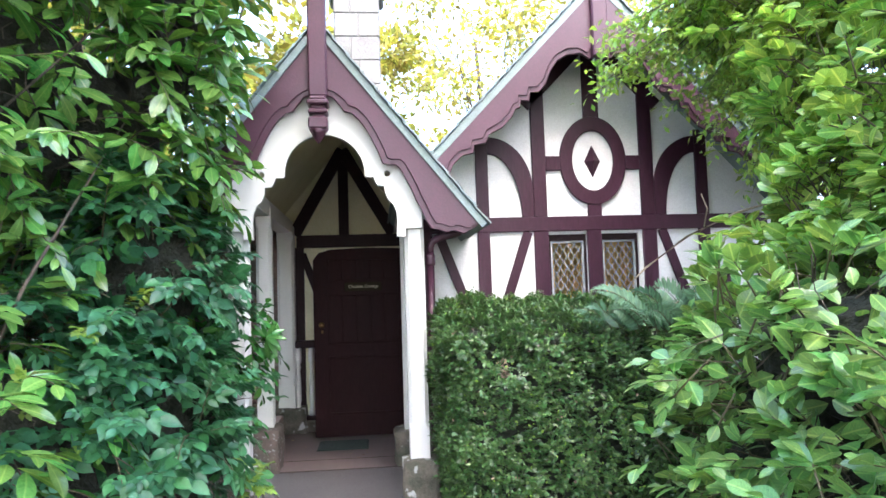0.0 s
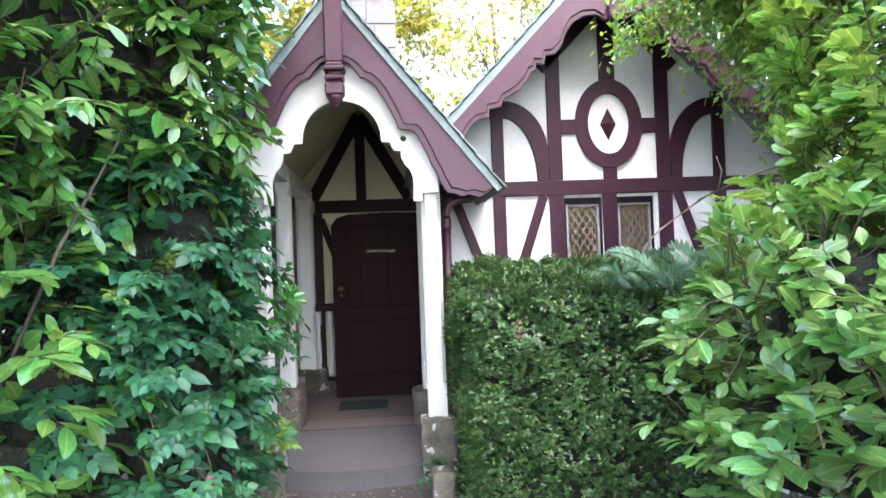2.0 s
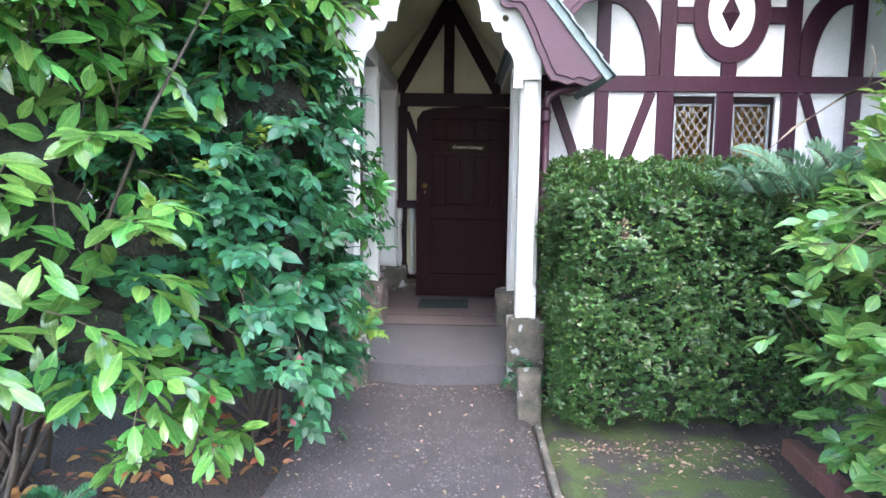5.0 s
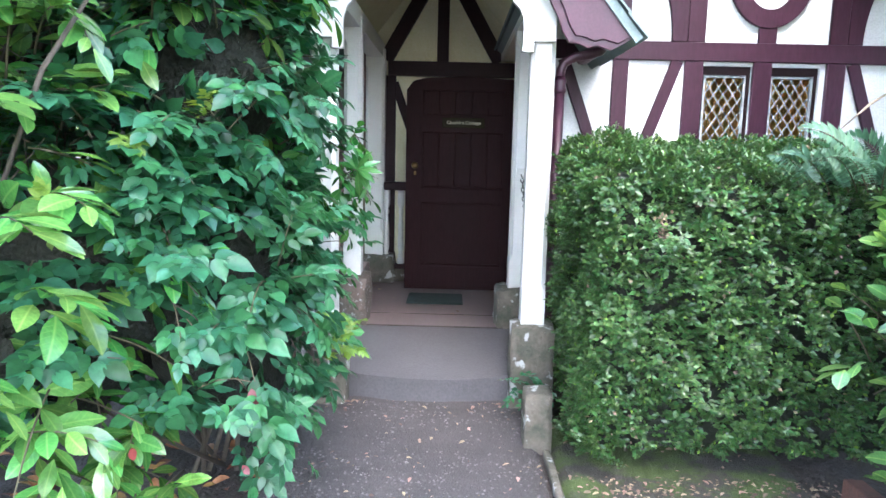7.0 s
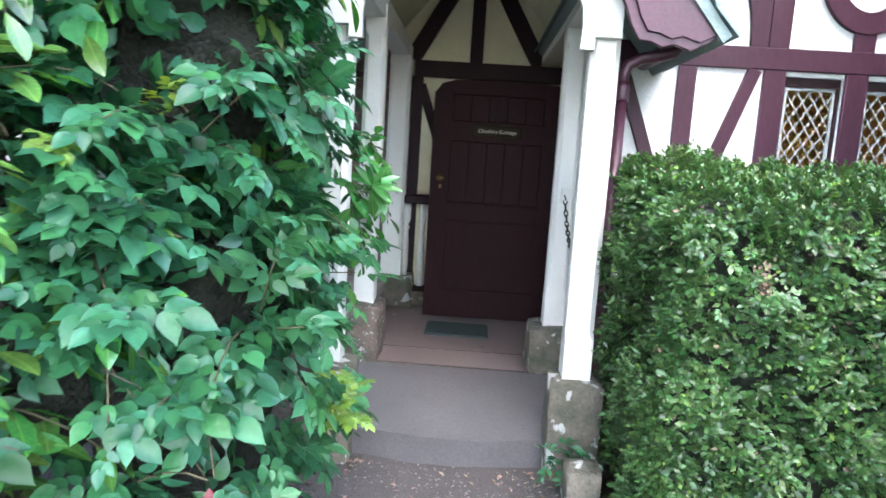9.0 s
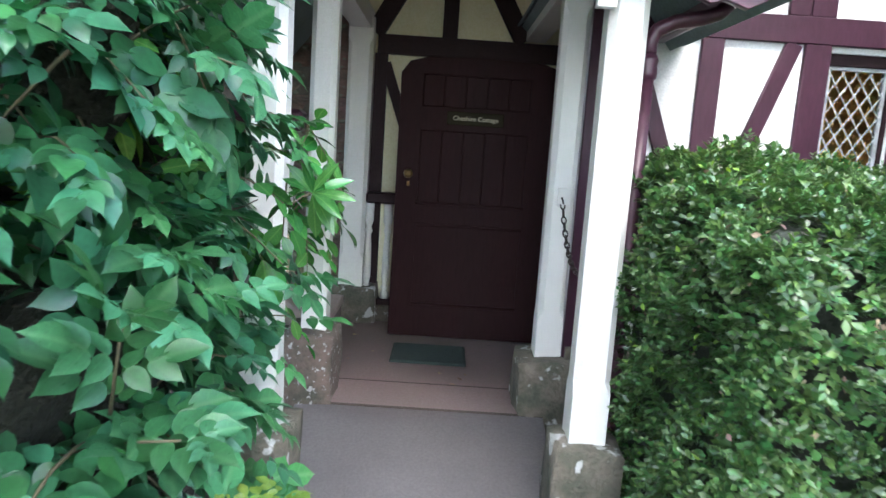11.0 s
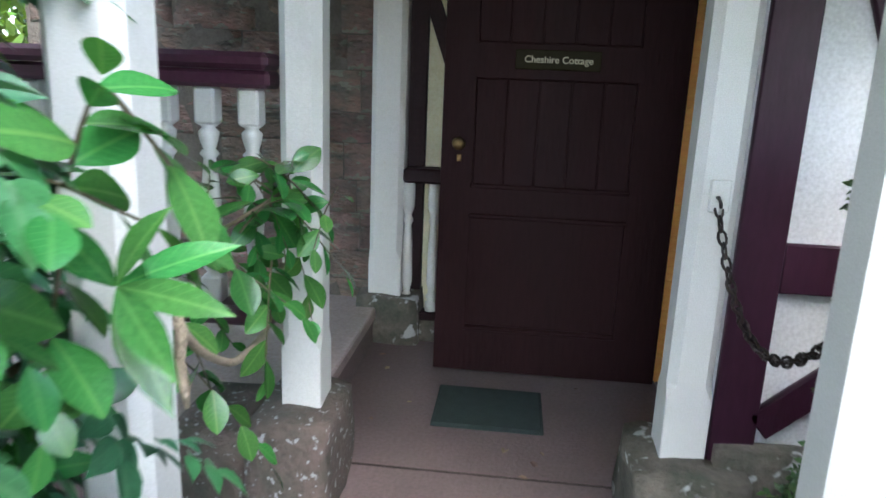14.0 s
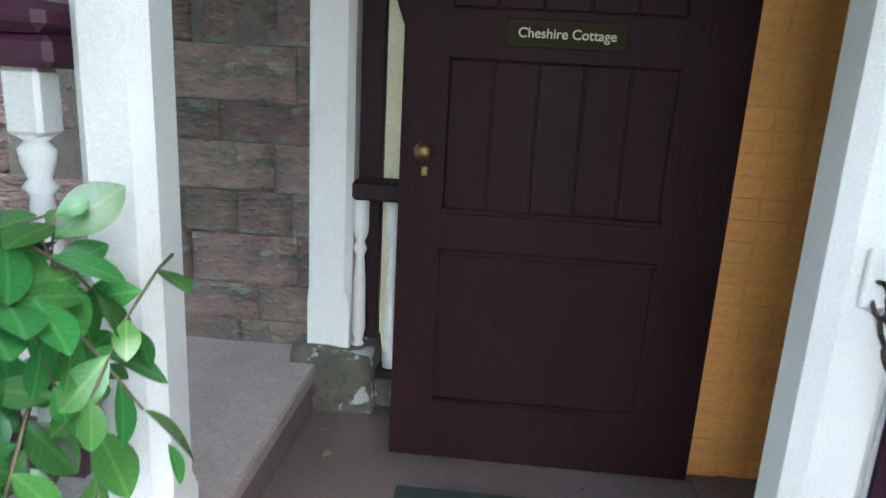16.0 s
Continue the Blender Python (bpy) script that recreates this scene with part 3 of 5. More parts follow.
PX = 0.055
scallop = [(1.17, 1.95), (1.10, 1.915), (1.02, 1.94), (0.97, 1.925), (0.91, 1.95), (0.86, 1.955), (0.82, 2.02), (0.79, 2.10), (0.75, 2.17), (0.73, 2.23), (0.68, 2.33), (0.645, 2.40), (0.61, 2.435), (0.55, 2.435), (0.51, 2.45), (0.495, 2.50), (0.46, 2.58), (0.41, 2.68), (0.35, 2.77), (0.29, 2.825), (0.24, 2.835), (0.21, 2.88), (0.16, 2.94), (PX + 0.02, 2.97)]
run = [(PX + 0.02, 3.43), (1.235, 1.995)]
gable_boards("porch_bargeboard", PX, run + scallop, run + [(x + 0.012 + 0.022 * (0.2 < x), z + 0.035) for x, z in scallop], 5.40, "maroon scalloped bargeboards of the porch gable")
fin = thing("porch_finial", "maroon turned finial and pendant at the porch apex", "finial")
box("shaft", PX - 0.068, PX + 0.068, 5.33, 5.42, 2.93, 4.05, MAROON, fin, 0.012)
for z0, z1, w in ((2.90, 2.93, 0.06), (2.865, 2.90, 0.078), (2.835, 2.865, 0.05), (2.80, 2.835, 0.07), (2.775, 2.80, 0.048), (2.69, 2.775, 0.068)):
    box("turned_ring", PX - w, PX + w, 5.375 - w, 5.375 + w, z0, z1, MAROON, fin, 0.01)
lathe("drop", [(0.068, 0.0), (0.05, -0.03), (0.03, -0.07), (0.004, -0.10)][::-1], (PX, 5.375, 2.69), MAROON, fin, 8)


def roof_slope(parent, ax, az, bx, bz, y0, y1, thick, rows=12):
    """A slope from the ridge (ax, az) to the eaves (bx, bz): a slab of boards and rows of slates that lap."""
    d = Vector((bx - ax, 0, bz - az))
    n = Vector((-d.z, 0, d.x)).normalized()
    if n.z < 0:
        n = -n
    bm = bmesh.new()
    vs = []
    for y in (y0 + 0.02, y1):
        for base, off in ((Vector((ax, y, az)), -thick), (Vector((bx, y, bz)), -thick), (Vector((bx, y, bz)), 0), (Vector((ax, y, az)), 0)):
            vs.append(bm.verts.new(base + n * off))
    for f in ((0, 1, 2, 3), (7, 6, 5, 4), (0, 4, 5, 1), (1, 5, 6, 2), (2, 6, 7, 3), (3, 7, 4, 0)):
        bm.faces.new([vs[i] for i in f])
    bmesh.ops.recalc_face_normals(bm, faces=bm.faces[:])
    part("roof_deck", bm, SLATE, parent)
    for k in range(rows):
        a, b = Vector((ax, 0, az)) + d * (k / rows), Vector((ax, 0, az)) + d * min((k + 1.12) / rows, 1.03)
        bm = bmesh.new()
        q = []
        for y in (y0, y1):
            for base, lo_, hi_ in ((a, 0.002, 0.012), (b, 0.014, 0.026)):
                q += [bm.verts.new(base + Vector((0, y, 0)) + n * lo_), bm.verts.new(base + Vector((0, y, 0)) + n * hi_)]
        for f in ((0, 1, 3, 2), (4, 6, 7, 5), (0, 4, 5, 1), (2, 3, 7, 6), (1, 5, 7, 3), (0, 2, 6, 4)):
            bm.faces.new([q[i] for i in f])
        bmesh.ops.recalc_face_normals(bm, faces=bm.faces[:])
        part("slate_course", bm, SLATE, parent)


proof = thing("porch_roof", "steep slate roof of the porch", "roof", kind="structure")
roof_slope(proof, PX, 3.50, 1.27, 1.985, 5.35, 8.6, 0.05)
roof_slope(proof, PX, 3.50, -1.16, 1.985, 5.35, 8.6, 0.05)
ceil = thing("ceiling", "dim cream plastered vault of the porch", "ceiling", kind="structure")
bm = bmesh.new()
sec = [(-0.66, 2.36), (XC, 3.28), (0.83, 2.36)]
for y in (5.545, 8.42):
    for x, z in sec:
        bm.verts.new((x, y, z))
bm.verts.ensure_lookup_table()
for a, b in ((0, 1), (1, 2)):
    bm.faces.new((bm.verts[a], bm.verts[b], bm.verts[b + 3], bm.verts[a + 3]))
me = bpy.data.meshes.new("vault")
bm.to_mesh(me)
bm.free()
me.materials.append(CREAM)
vault = new("vault", me)
vault.parent = ceil
sol = vault.modifiers.new("thickness", "SOLIDIFY")
sol.thickness, sol.offset = 0.03, 1.0

# ---- back wall of the porch ----
wb = thing("wall_back", "cream plaster wall with dark timbers behind the door", "wall", kind="structure")
plate("plaster", [[(-0.64, 0.0), (1.1, 0.0), (1.1, 2.5), (XC, 3.4), (-0.64, 2.5)]], 8.37, 8.47, CREAM, wb)
plate("post_timber", [rect(-0.47, -0.375, 0.1, 2.06)], 8.30, 8.372, DARK_TIMBER, wb)
plate("tie_beam", [rect(-0.452, 0.92, 2.06, 2.20)], 8.29, 8.372, DARK_TIMBER, wb)
plate("king_post", [rect(0.03, 0.145, 2.20, 3.05)], 8.30, 8.372, DARK_TIMBER, wb)
plate("rafter", [strip(-0.48, 2.21, 0.085, 3.19, 0.13)], 8.28, 8.373, DARK_TIMBER, wb)
plate("rafter", [strip(0.65, 2.21, 0.085, 3.19, 0.13)], 8.282, 8.374, DARK_TIMBER, wb)
plate("brace", [strip(-0.39, 1.99, -0.22, 1.52, 0.08)], 8.31, 8.373, DARK_TIMBER, wb)
rail = thing("rear_rail", "dark rail with white split balusters beside the door", "rail")
box("top_rail", -0.47, -0.22, 8.16, 8.30, 0.93, 1.01, DARK_TIMBER, rail, 0.012)
box("bottom_rail", -0.45, -0.22, 8.19, 8.29, 0.13, 0.18, DARK_TIMBER, rail, 0.008)
spindle = [(0.035, 0.0), (0.035, 0.05), (0.02, 0.06), (0.034, 0.085), (0.018, 0.11), (0.03, 0.17), (0.026, 0.40), (0.018, 0.50), (0.03, 0.53), (0.018, 0.56), (0.03, 0.59), (0.035, 0.61), (0.035, 0.75)]
for x in (-0.445, -0.30):
    lathe("baluster", spindle, (x, 8.24, 0.18), WHITE, rail, 12)

# ---- door ----
DY = 7.815
door = tagged(new("door_1"), "dark maroon panelled door standing open against the porch", "door", kind="structure")
head = [(0.905, 1.90), (0.86, 1.96), (0.75, 1.995), (0.34, 2.01), (-0.05, 1.995), (-0.17, 1.96), (-0.228, 1.88)]
plate("leaf", [[(-0.228, 0.012), (0.905, 0.012)] + head], DY + 0.018, DY + 0.06, DOOR_PAINT, door)
holes = [rect(-0.07, 0.68, 0.26, 0.83), rect(-0.07, 0.68, 0.98, 1.50), rect(-0.07, 0.68, 1.66, 1.88)]
plate("frame", [[(-0.228, 0.012), (0.905, 0.012)] + head] + holes, DY, DY + 0.017, DOOR_PAINT, door)
for x0, x1, z0, z1 in [(-0.068 + 0.15 * k, -0.068 + 0.15 * k + 0.144, a, b) for k in range(5) for a, b in ((0.985, 1.496), (1.665, 1.876))]:
    plate("panel_board", [rect(x0, x1, z0, z1)], DY + 0.009, DY + 0.0185, DOOR_PAINT, door, bevel=0.004)
for z in (0.985, 0.835, 0.245):
    box("moulding", -0.08, 0.69, DY - 0.01, DY + 0.004, z - 0.012, z + 0.012, DOOR_PAINT, door, 0.006)
knob = lathe("door_knob", [(0.018, 0.0), (0.012, 0.015), (0.012, 0.03), (0.028, 0.04), (0.033, 0.055), (0.026, 0.07), (0.008, 0.075)], (0, 0, 0), BRASS, door, 16, "brass knob")
knob.matrix_local = pose(-0.14, DY, 1.19, 90, 0, 0)
box("keyhole_plate", -0.15, -0.128, DY - 0.006, DY + 0.002, 1.10, 1.135, BRASS, door, 0.003)
sign = thing("name_plate", "dark gilt name plate lettered in pale capitals", "sign")
box("plate", 0.105, 0.50, DY - 0.012, DY - 0.001, 1.545, 1.635, PLAQUE, sign, 0.003)
fc = bpy.data.curves.new("lettering", "FONT")
fc.offset = 0.0004
fc.body, fc.size, fc.extrude, fc.align_x, fc.align_y = "Cheshire Cottage", 0.044, 0.001, "CENTER", "CENTER"
tmp = bpy.data.objects.new("lettering", fc)
lm = bpy.data.meshes.new_from_object(tmp)
bpy.data.objects.remove(tmp)
lm.materials.clear()
width = max(v.co.x for v in lm.vertices) - min(v.co.x for v in lm.vertices)
lm.transform(Matrix.Translation((0.305, DY - 0.0135, 1.59)) @ Matrix.Rotation(radians(90), 4, "X") @ Matrix.Diagonal((0.315 / width, 1, 1, 1)))
link("lettering", lm, LETTER, sign, "pale letters reading Cheshire Cottage")
matt = thing("doormat", "dark green bristle doormat on the porch floor", "doormat")
box("bristle_top", -0.155, 0.322, 7.21, 7.605, 0.001, 0.016, MAT, matt, 0.005)
box("rim", -0.165, 0.332, 7.20, 7.615, 0.0005, 0.009, MAT, matt, 0.003)

# ---- balustrade of the verandah ----
bal = thing("balustrade", "white turned balusters between maroon rails", "balustrade")
box("top_rail", -2.5, -0.646, 6.60, 6.72, 1.42, 1.475, MAROON, bal, 0.012)
box("cap_rail", -2.5, -0.646, 6.585, 6.735, 1.477, 1.53, MAROON, bal, 0.016)
box("bottom_rail", -2.5, -0.646, 6.60, 6.72, 0.63, 0.70, MAROON, bal, 0.012)
turned = [(0.034, 0.0), (0.034, 0.09), (0.02, 0.10), (0.034, 0.115), (0.02, 0.135), (0.024, 0.17), (0.033, 0.28), (0.030, 0.38), (0.020, 0.49), (0.032, 0.505), (0.020, 0.52), (0.03, 0.55), (0.034, 0.575), (0.02, 0.59), (0.034, 0.60)]
for k in range(12):
    x = -0.725 - 0.147 * k
    b = lathe("baluster", turned, (x, 6.66, 0.70), WHITE, bal, 14)
    box("block", x - 0.035, x + 0.035, 6.625, 6.695, 1.30, 1.42, WHITE, b, 0.008)
    box("block", x - 0.034, x + 0.034, 6.626, 6.694, 0.70, 0.79, WHITE, b, 0.006)

# ---- house front ----
HX, WY = 2.505, 6.60
wf = thing("wall_front", "white rendered gable wall with maroon half-timbering", "wall", kind="structure")
openings = [rect(2.055, 2.42, 1.0, 2.0), rect(2.555, 2.92, 1.0, 2.0)]
plate("render_panel", [[(0.82, GROUND - 0.1), (4.25, GROUND - 0.1), (4.25, 2.42), (HX, 4.16), (0.82, 2.5)]] + openings, WY + 0.025, WY + 0.16, RENDER, wf, bevel=0.001)


def timber(loops, y=0.0, mat=MAROON_WALL):
    return plate("timber", loops, WY - 0.004 - y, WY + 0.028, mat, wf, bevel=0.004)


timber([rect(0.82, 4.2, 2.03, 2.165)], 0.004)
for flip in (False, True):
    for loop in (rect(1.385, 1.50, 2.165, 2.98), rect(1.385, 1.50, GROUND, 2.03), rect(1.92, 2.05, 2.165, 3.50), rect(1.915, 2.05, GROUND, 2.03),
                 strip(1.02, 2.03, 1.30, 1.28, 0.085), strip(1.86, 2.03, 1.60, 1.28, 0.085), rect(2.05, 2.19, 2.60, 2.735),
                 [(1.50 + 0.42 * math.sin(a), 2.42 + 0.50 * math.cos(a)) for a in np.linspace(0, 1.57, 14)] + [(1.92, 2.166)] + [(1.50 + 0.31 * math.sin(a), 2.166 + 0.595 * math.cos(a)) for a in np.linspace(1.57, 0, 14)]):
        timber([mirror(loop, HX) if flip else loop])
timber([rect(HX - 0.065, HX + 0.065, 2.165, 2.29)])
timber([rect(HX - 0.075, HX + 0.075, 3.09, 3.98)])
timber([rect(2.42, 2.555, GROUND, 2.03)])
timber([ring(HX, 2.69, 0.32, 0.42), ring(HX, 2.69, 0.20, 0.285)], 0.006)
timber([rect(0.82, 0.96, GROUND, 2.03)])
timber([rect(0.96, 1.385, 0.875, 1.03)])
timber([strip(0.96, 0.42, 1.385, 0.80, 0.10)])
timber([strip(1.86, 3.22, HX, 3.88, 0.12)])
timber([strip(2 * HX - 1.86, 3.22, HX, 3.88, 0.12)], 0.001)
for k in range(8):
    boulder("plinth_stone", 0.83 + 0.42 * k, 0.83 + 0.42 * k + 0.41, WY - 0.05, WY + 0.03, GROUND - 0.1, 0.36, BASE_STONE, wf, rough=0.015, seed=20 + k, round_=0.06)
bm = bmesh.new()
d = [bm.verts.new(p) for p in ((HX - 0.078, WY + 0.024, 2.685), (HX, WY + 0.024, 2.53), (HX + 0.078, WY + 0.024, 2.685), (HX, WY + 0.024, 2.84), (HX, WY - 0.035, 2.685))]
for a, b in ((0, 1), (1, 2), (2, 3), (3, 0)):
    bm.faces.new((d[a], d[b], d[4]))
bm.faces.new(d[3::-1])
bmesh.ops.recalc_face_normals(bm, faces=bm.faces[:])
part("diamond_boss", bm, MAROON_WALL, wf, "maroon pyramid boss")


def window(name, x0, x1, z0, z1):
    ob = tagged(new(name), "leaded casement with diamond panes in a maroon frame", "window", kind="structure")
    plate("window_frame", [rect(x0, x1, z0, z1), rect(x0 + 0.022, x1 - 0.022, z0 + 0.022, z1 - 0.06)], WY + 0.05, WY + 0.10, DARK_TIMBER, ob)
    a0, a1, b0, b1 = x0 + 0.022, x1 - 0.022, z0 + 0.022, z1 - 0.06
    plate("casement", [rect(a0, a1, b0, b1), rect(a0 + 0.02, a1 - 0.02, b0 + 0.02, b1 - 0.02)], WY + 0.062, WY + 0.088, LEAD, ob)
    a0, a1, b0, b1 = a0 + 0.018, a1 - 0.018, b0 + 0.018, b1 - 0.018
    pane = box("pane", a0, a1, WY + 0.074, WY + 0.077, b0, b1, glass, ob, 0)
    pane.visible_shadow = False
    px, pz = 0.072, 0.108
    for sgn in (1, -1):
        for k in range(-16, 22):
            # a came on the line z = b0 + k * pz + sgn * (x - a0) * pz / px, cut to the pane
            pts = []
            for x in (a0, a1):
                z = b0 + k * pz + sgn * (x - a0) * pz / px
                pts.append((x, z))
            (xa, za), (xb, zb) = pts
            if za == zb or max(za, zb) <= b0 or min(za, zb) >= b1:
                continue
            cut = sorted([(min(max(za, b0), b1) - za) / (zb - za), (min(max(zb, b0), b1) - za) / (zb - za)])
            xa2, xb2 = xa + cut[0] * (xb - xa), xa + cut[1] * (xb - xa)
            if xb2 - xa2 < 0.01:
                continue
            bm = bmesh.new()
            add_tube(bm, [(xa2, WY + 0.074, za + cut[0] * (zb - za)), (xb2, WY + 0.074, za + cut[1] * (zb - za))], 0.0042, 4)
            part("lead_came", bm, LEAD, ob)
    return ob


window("window_1", 2.055, 2.42, 1.0, 2.0)
window("window_2", 2.555, 2.92, 1.0, 2.0)

gscal = [(0.80, 2.28), (0.93, 2.33), (0.97, 2.42), (1.08, 2.44), (1.12, 2.53), (1.20, 2.60), (1.30, 2.61), (1.31, 2.68), (1.41, 2.69), (1.44, 2.76), (1.56, 2.82), (1.65, 2.92), (1.68, 2.99), (1.72, 3.00), (1.73, 3.07), (1.80, 3.07), (1.82, 3.15), (1.89, 3.16), (1.96, 3.24), (2.00, 3.36), (2.07, 3.47), (2.17, 3.54), (2.28, 3.55), (2.36, 3.50), (2.43, 3.62)]
gscal = [(x, z + 0.07 * max(0.0, math.sin(math.pi * (x - 0.9) / 1.25))) if 0.9 < x < 2.15 else (x, z) for x, z in gscal]
grun = [(2.43, 4.15), (0.72, 2.36)]
gable_boards("house_bargeboard", 2.445, grun + gscal, grun + [(x - 0.02, z + 0.04) for x, z in gscal], 6.12, "maroon scalloped bargeboards of the house gable")
gf = thing("house_finial", "maroon finial at the house gable's apex", "finial")
box("shaft", 2.375, 2.515, 6.05, 6.15, 3.5, 4.75, MAROON, gf, 0.012)
hroof = thing("house_roof", "steep slate roof of the house gable", "roof", kind="structure")
roof_slope(hroof, 2.445, 4.23, 0.62, 2.32, 6.08, 9.6, 0.06, 16)
roof_slope(hroof, 2.445, 4.23, 4.35, 2.24, 6.08, 9.6, 0.06, 16)

# rainwater pipe with a swan neck
pipe = thing("rainwater_pipe", "maroon rainwater pipe with a swan neck", "drainpipe")
bm = bmesh.new()
add_tube(bm, [(0.868, 5.72, GROUND - 0.05), (0.868, 5.72, 1.80)], 0.031, 14)
part("downpipe", bm, MAROON, pipe, "", True)
bm = bmesh.new()
add_tube(bm, [(0.868, 5.72, 1.78), (0.870, 5.72, 1.84), (0.89, 5.71, 1.885), (0.95, 5.69, 1.915), (1.04, 5.66, 1.93), (1.09, 5.64, 1.945), (1.12, 5.63, 1.98)], 0.029, 12)
part("swan_neck", bm, MAROON, pipe, "", True)
lathe("collar", [(0.037, 0), (0.041, 0.02), (0.037, 0.05), (0.041, 0.07), (0.034, 0.09)], (0.868, 5.72, 1.70), MAROON, pipe, 14)
gut = thing("gutter", "maroon half-round gutter at the porch eaves", "gutter")
bm = bmesh.new()
prof = [(0.055 * math.cos(a), 0.055 * math.sin(a)) for a in np.linspace(math.pi, 2 * math.pi, 9)] + [(0.048 * math.cos(a), 0.048 * math.sin(a)) for a in np.linspace(2 * math.pi, math.pi, 9)]
va = [bm.verts.new((1.15 + x, 5.46, 2.03 + z)) for x, z in prof]
vb = [bm.verts.new((1.15 + x, 6.55, 2.03 + z)) for x, z in prof]
for k in range(len(prof)):
    bm.faces.new((va[k], va[(k + 1) % len(prof)], vb[(k + 1) % len(prof)], vb[k]))
part("trough", bm, MAROON, gut)

# ---- rooms behind ----
room = thing("wall_inner", "plain added walls of the cottage's room, with a gap for daylight", "wall", kind="structure")
box("back_wall", 1.07, 4.25, 8.505, 8.6, GROUND, 2.6, OCHRE, room, 0)
# the gap left between these pieces is made up, to daylight the bricks
box("side_wall", 4.15, 4.25, 6.76, 7.2, GROUND, 2.6, OCHRE, room, 0)
box("side_wall", 4.15, 4.25, 7.55, 7.89, GROUND, 2.6, OCHRE, room, 0)
box("side_wall", 4.15, 4.25, 7.2, 7.55, GROUND, 0.8, OCHRE, room, 0)
box("side_wall", 4.15, 4.25, 7.2, 7.55, 2.0, 2.6, OCHRE, room, 0)
box("room_floor", 1.07, 4.25, 6.76, 8.5, -0.05, 0.0, FLOOR_STONE, room, 0)
box("room_ceiling", 1.07, 4.25, 6.76, 8.6, 2.35, 2.4, CREAM, room, 0)
chim = thing("chimney", "pale squared stone chimney stack", "chimney")

# added slab, out of view, that keeps light from above off the verandah
tagged(box("verandah_light_block", -2.0, -0.67, 6.52, 8.34, 2.37, 2.43, CREAM, None, 0.004), "unseen slab added over the verandah to cut the skylight", "ceiling", kind="structure")

# ---- ropes and chains of the porch ----
chain = thing("chain", "black iron chain hung between two porch posts", "chain")
a, b, sag = Vector((0.745, 6.60, 1.145)), Vector((0.79, 5.69, 1.20)), 0.33
curve_pts = [a.lerp(b, k / 60) - Vector((0, 0, sag * 4 * (k / 60) * (1 - k / 60))) for k in range(61)]
total = sum((q - p).length for p, q in zip(curve_pts, curve_pts[1:]))
links = round(total / 0.038)
bm = bmesh.new()
oval = [Vector((0.012 * math.cos(t), 0.026 * math.sin(t) , 0)) for t in np.linspace(0, 2 * math.pi, 11)]
add_tube(bm, oval, 0.0045, 6)
link_mesh = bpy.data.meshes.new("chain_link")
bm.to_mesh(link_mesh)
bm.free()
link_mesh.materials.append(IRON)
link_mesh.shade_smooth()
for k in range(links):
    f = (k + 0.5) / links * 60
    i = min(int(f), 59)
    p = curve_pts[i].lerp(curve_pts[i + 1], f - i)
    d = (curve_pts[i + 1] - curve_pts[i]).normalized()
    ob = new("chain_link", link_mesh)
    ob.parent = chain
    ob.matrix_local = Matrix.Translation(p) @ d.to_track_quat("Y", "Z").to_matrix().to_4x4() @ Matrix.Rotation(radians(90 * (k % 2)), 4, "Y")
box("hook_plate", 0.715, 0.775, 6.585, 6.599, 1.115, 1.215, WHITE, chain, 0.004)
bm = bmesh.new()
add_tube(bm, [(0.735, 6.60, 1.16), (0.735, 6.565, 1.165), (0.74, 6.555, 1.15), (0.745, 6.565, 1.135)], 0.005, 6)
part("hook", bm, IRON, chain, "", True)
rope = thing("rope", "old hemp rope slung between two porch posts", "rope")
bm = bmesh.new()
ra, rb = Vector((-0.60, 6.575, 0.84)), Vector((-0.505, 5.70, 0.98))
add_tube(bm, [ra.lerp(rb, k / 16) - Vector((0.006 * math.sin(k), 0, 0.18 * 4 * (k / 16) * (1 - k / 16))) for k in range(17)], 0.0105, 8)
part("rope_swag", bm, ROPE, rope, "", True)
bm = bmesh.new()
add_tube(bm, [(-0.60, 6.58, 0.87), (-0.61, 6.57, 0.81), (-0.60, 6.575, 0.74)], [0.014, 0.024, 0.012], 8)
part("rope_knot", bm, ROPE, rope, "", True)
bm = bmesh.new()
add_tube(bm, [(-0.505, 5.70, 1.0), (-0.50, 5.705, 0.96), (-0.505, 5.70, 0.90), (-0.50, 5.705, 0.84), (-0.495, 5.70, 0.80)], [0.009, 0.014, 0.011, 0.012, 0.006], 8)
part("rope_tail", bm, ROPE, rope, "frayed rope end", True)

# ---- shrubs ----
rng = np.random.default_rng(7)
LAUREL_SHAPE = leaf_shape(0.40, 0.09, 0.24, **outline(0.58, 0.3))
LAUREL_LONG = leaf_shape(0.28, 0.16, 0.22, **outline(0.55, 1.2))
CLIMBER_SHAPE = pinnate(0.62)
SHRUB_SHAPE = leaf_shape(0.60, 0.08, 0.18, **outline(0.55, 0.1))
BOX_SHAPE = small_leaf(0.6)
TREE_SHAPE = small_leaf(0.55)


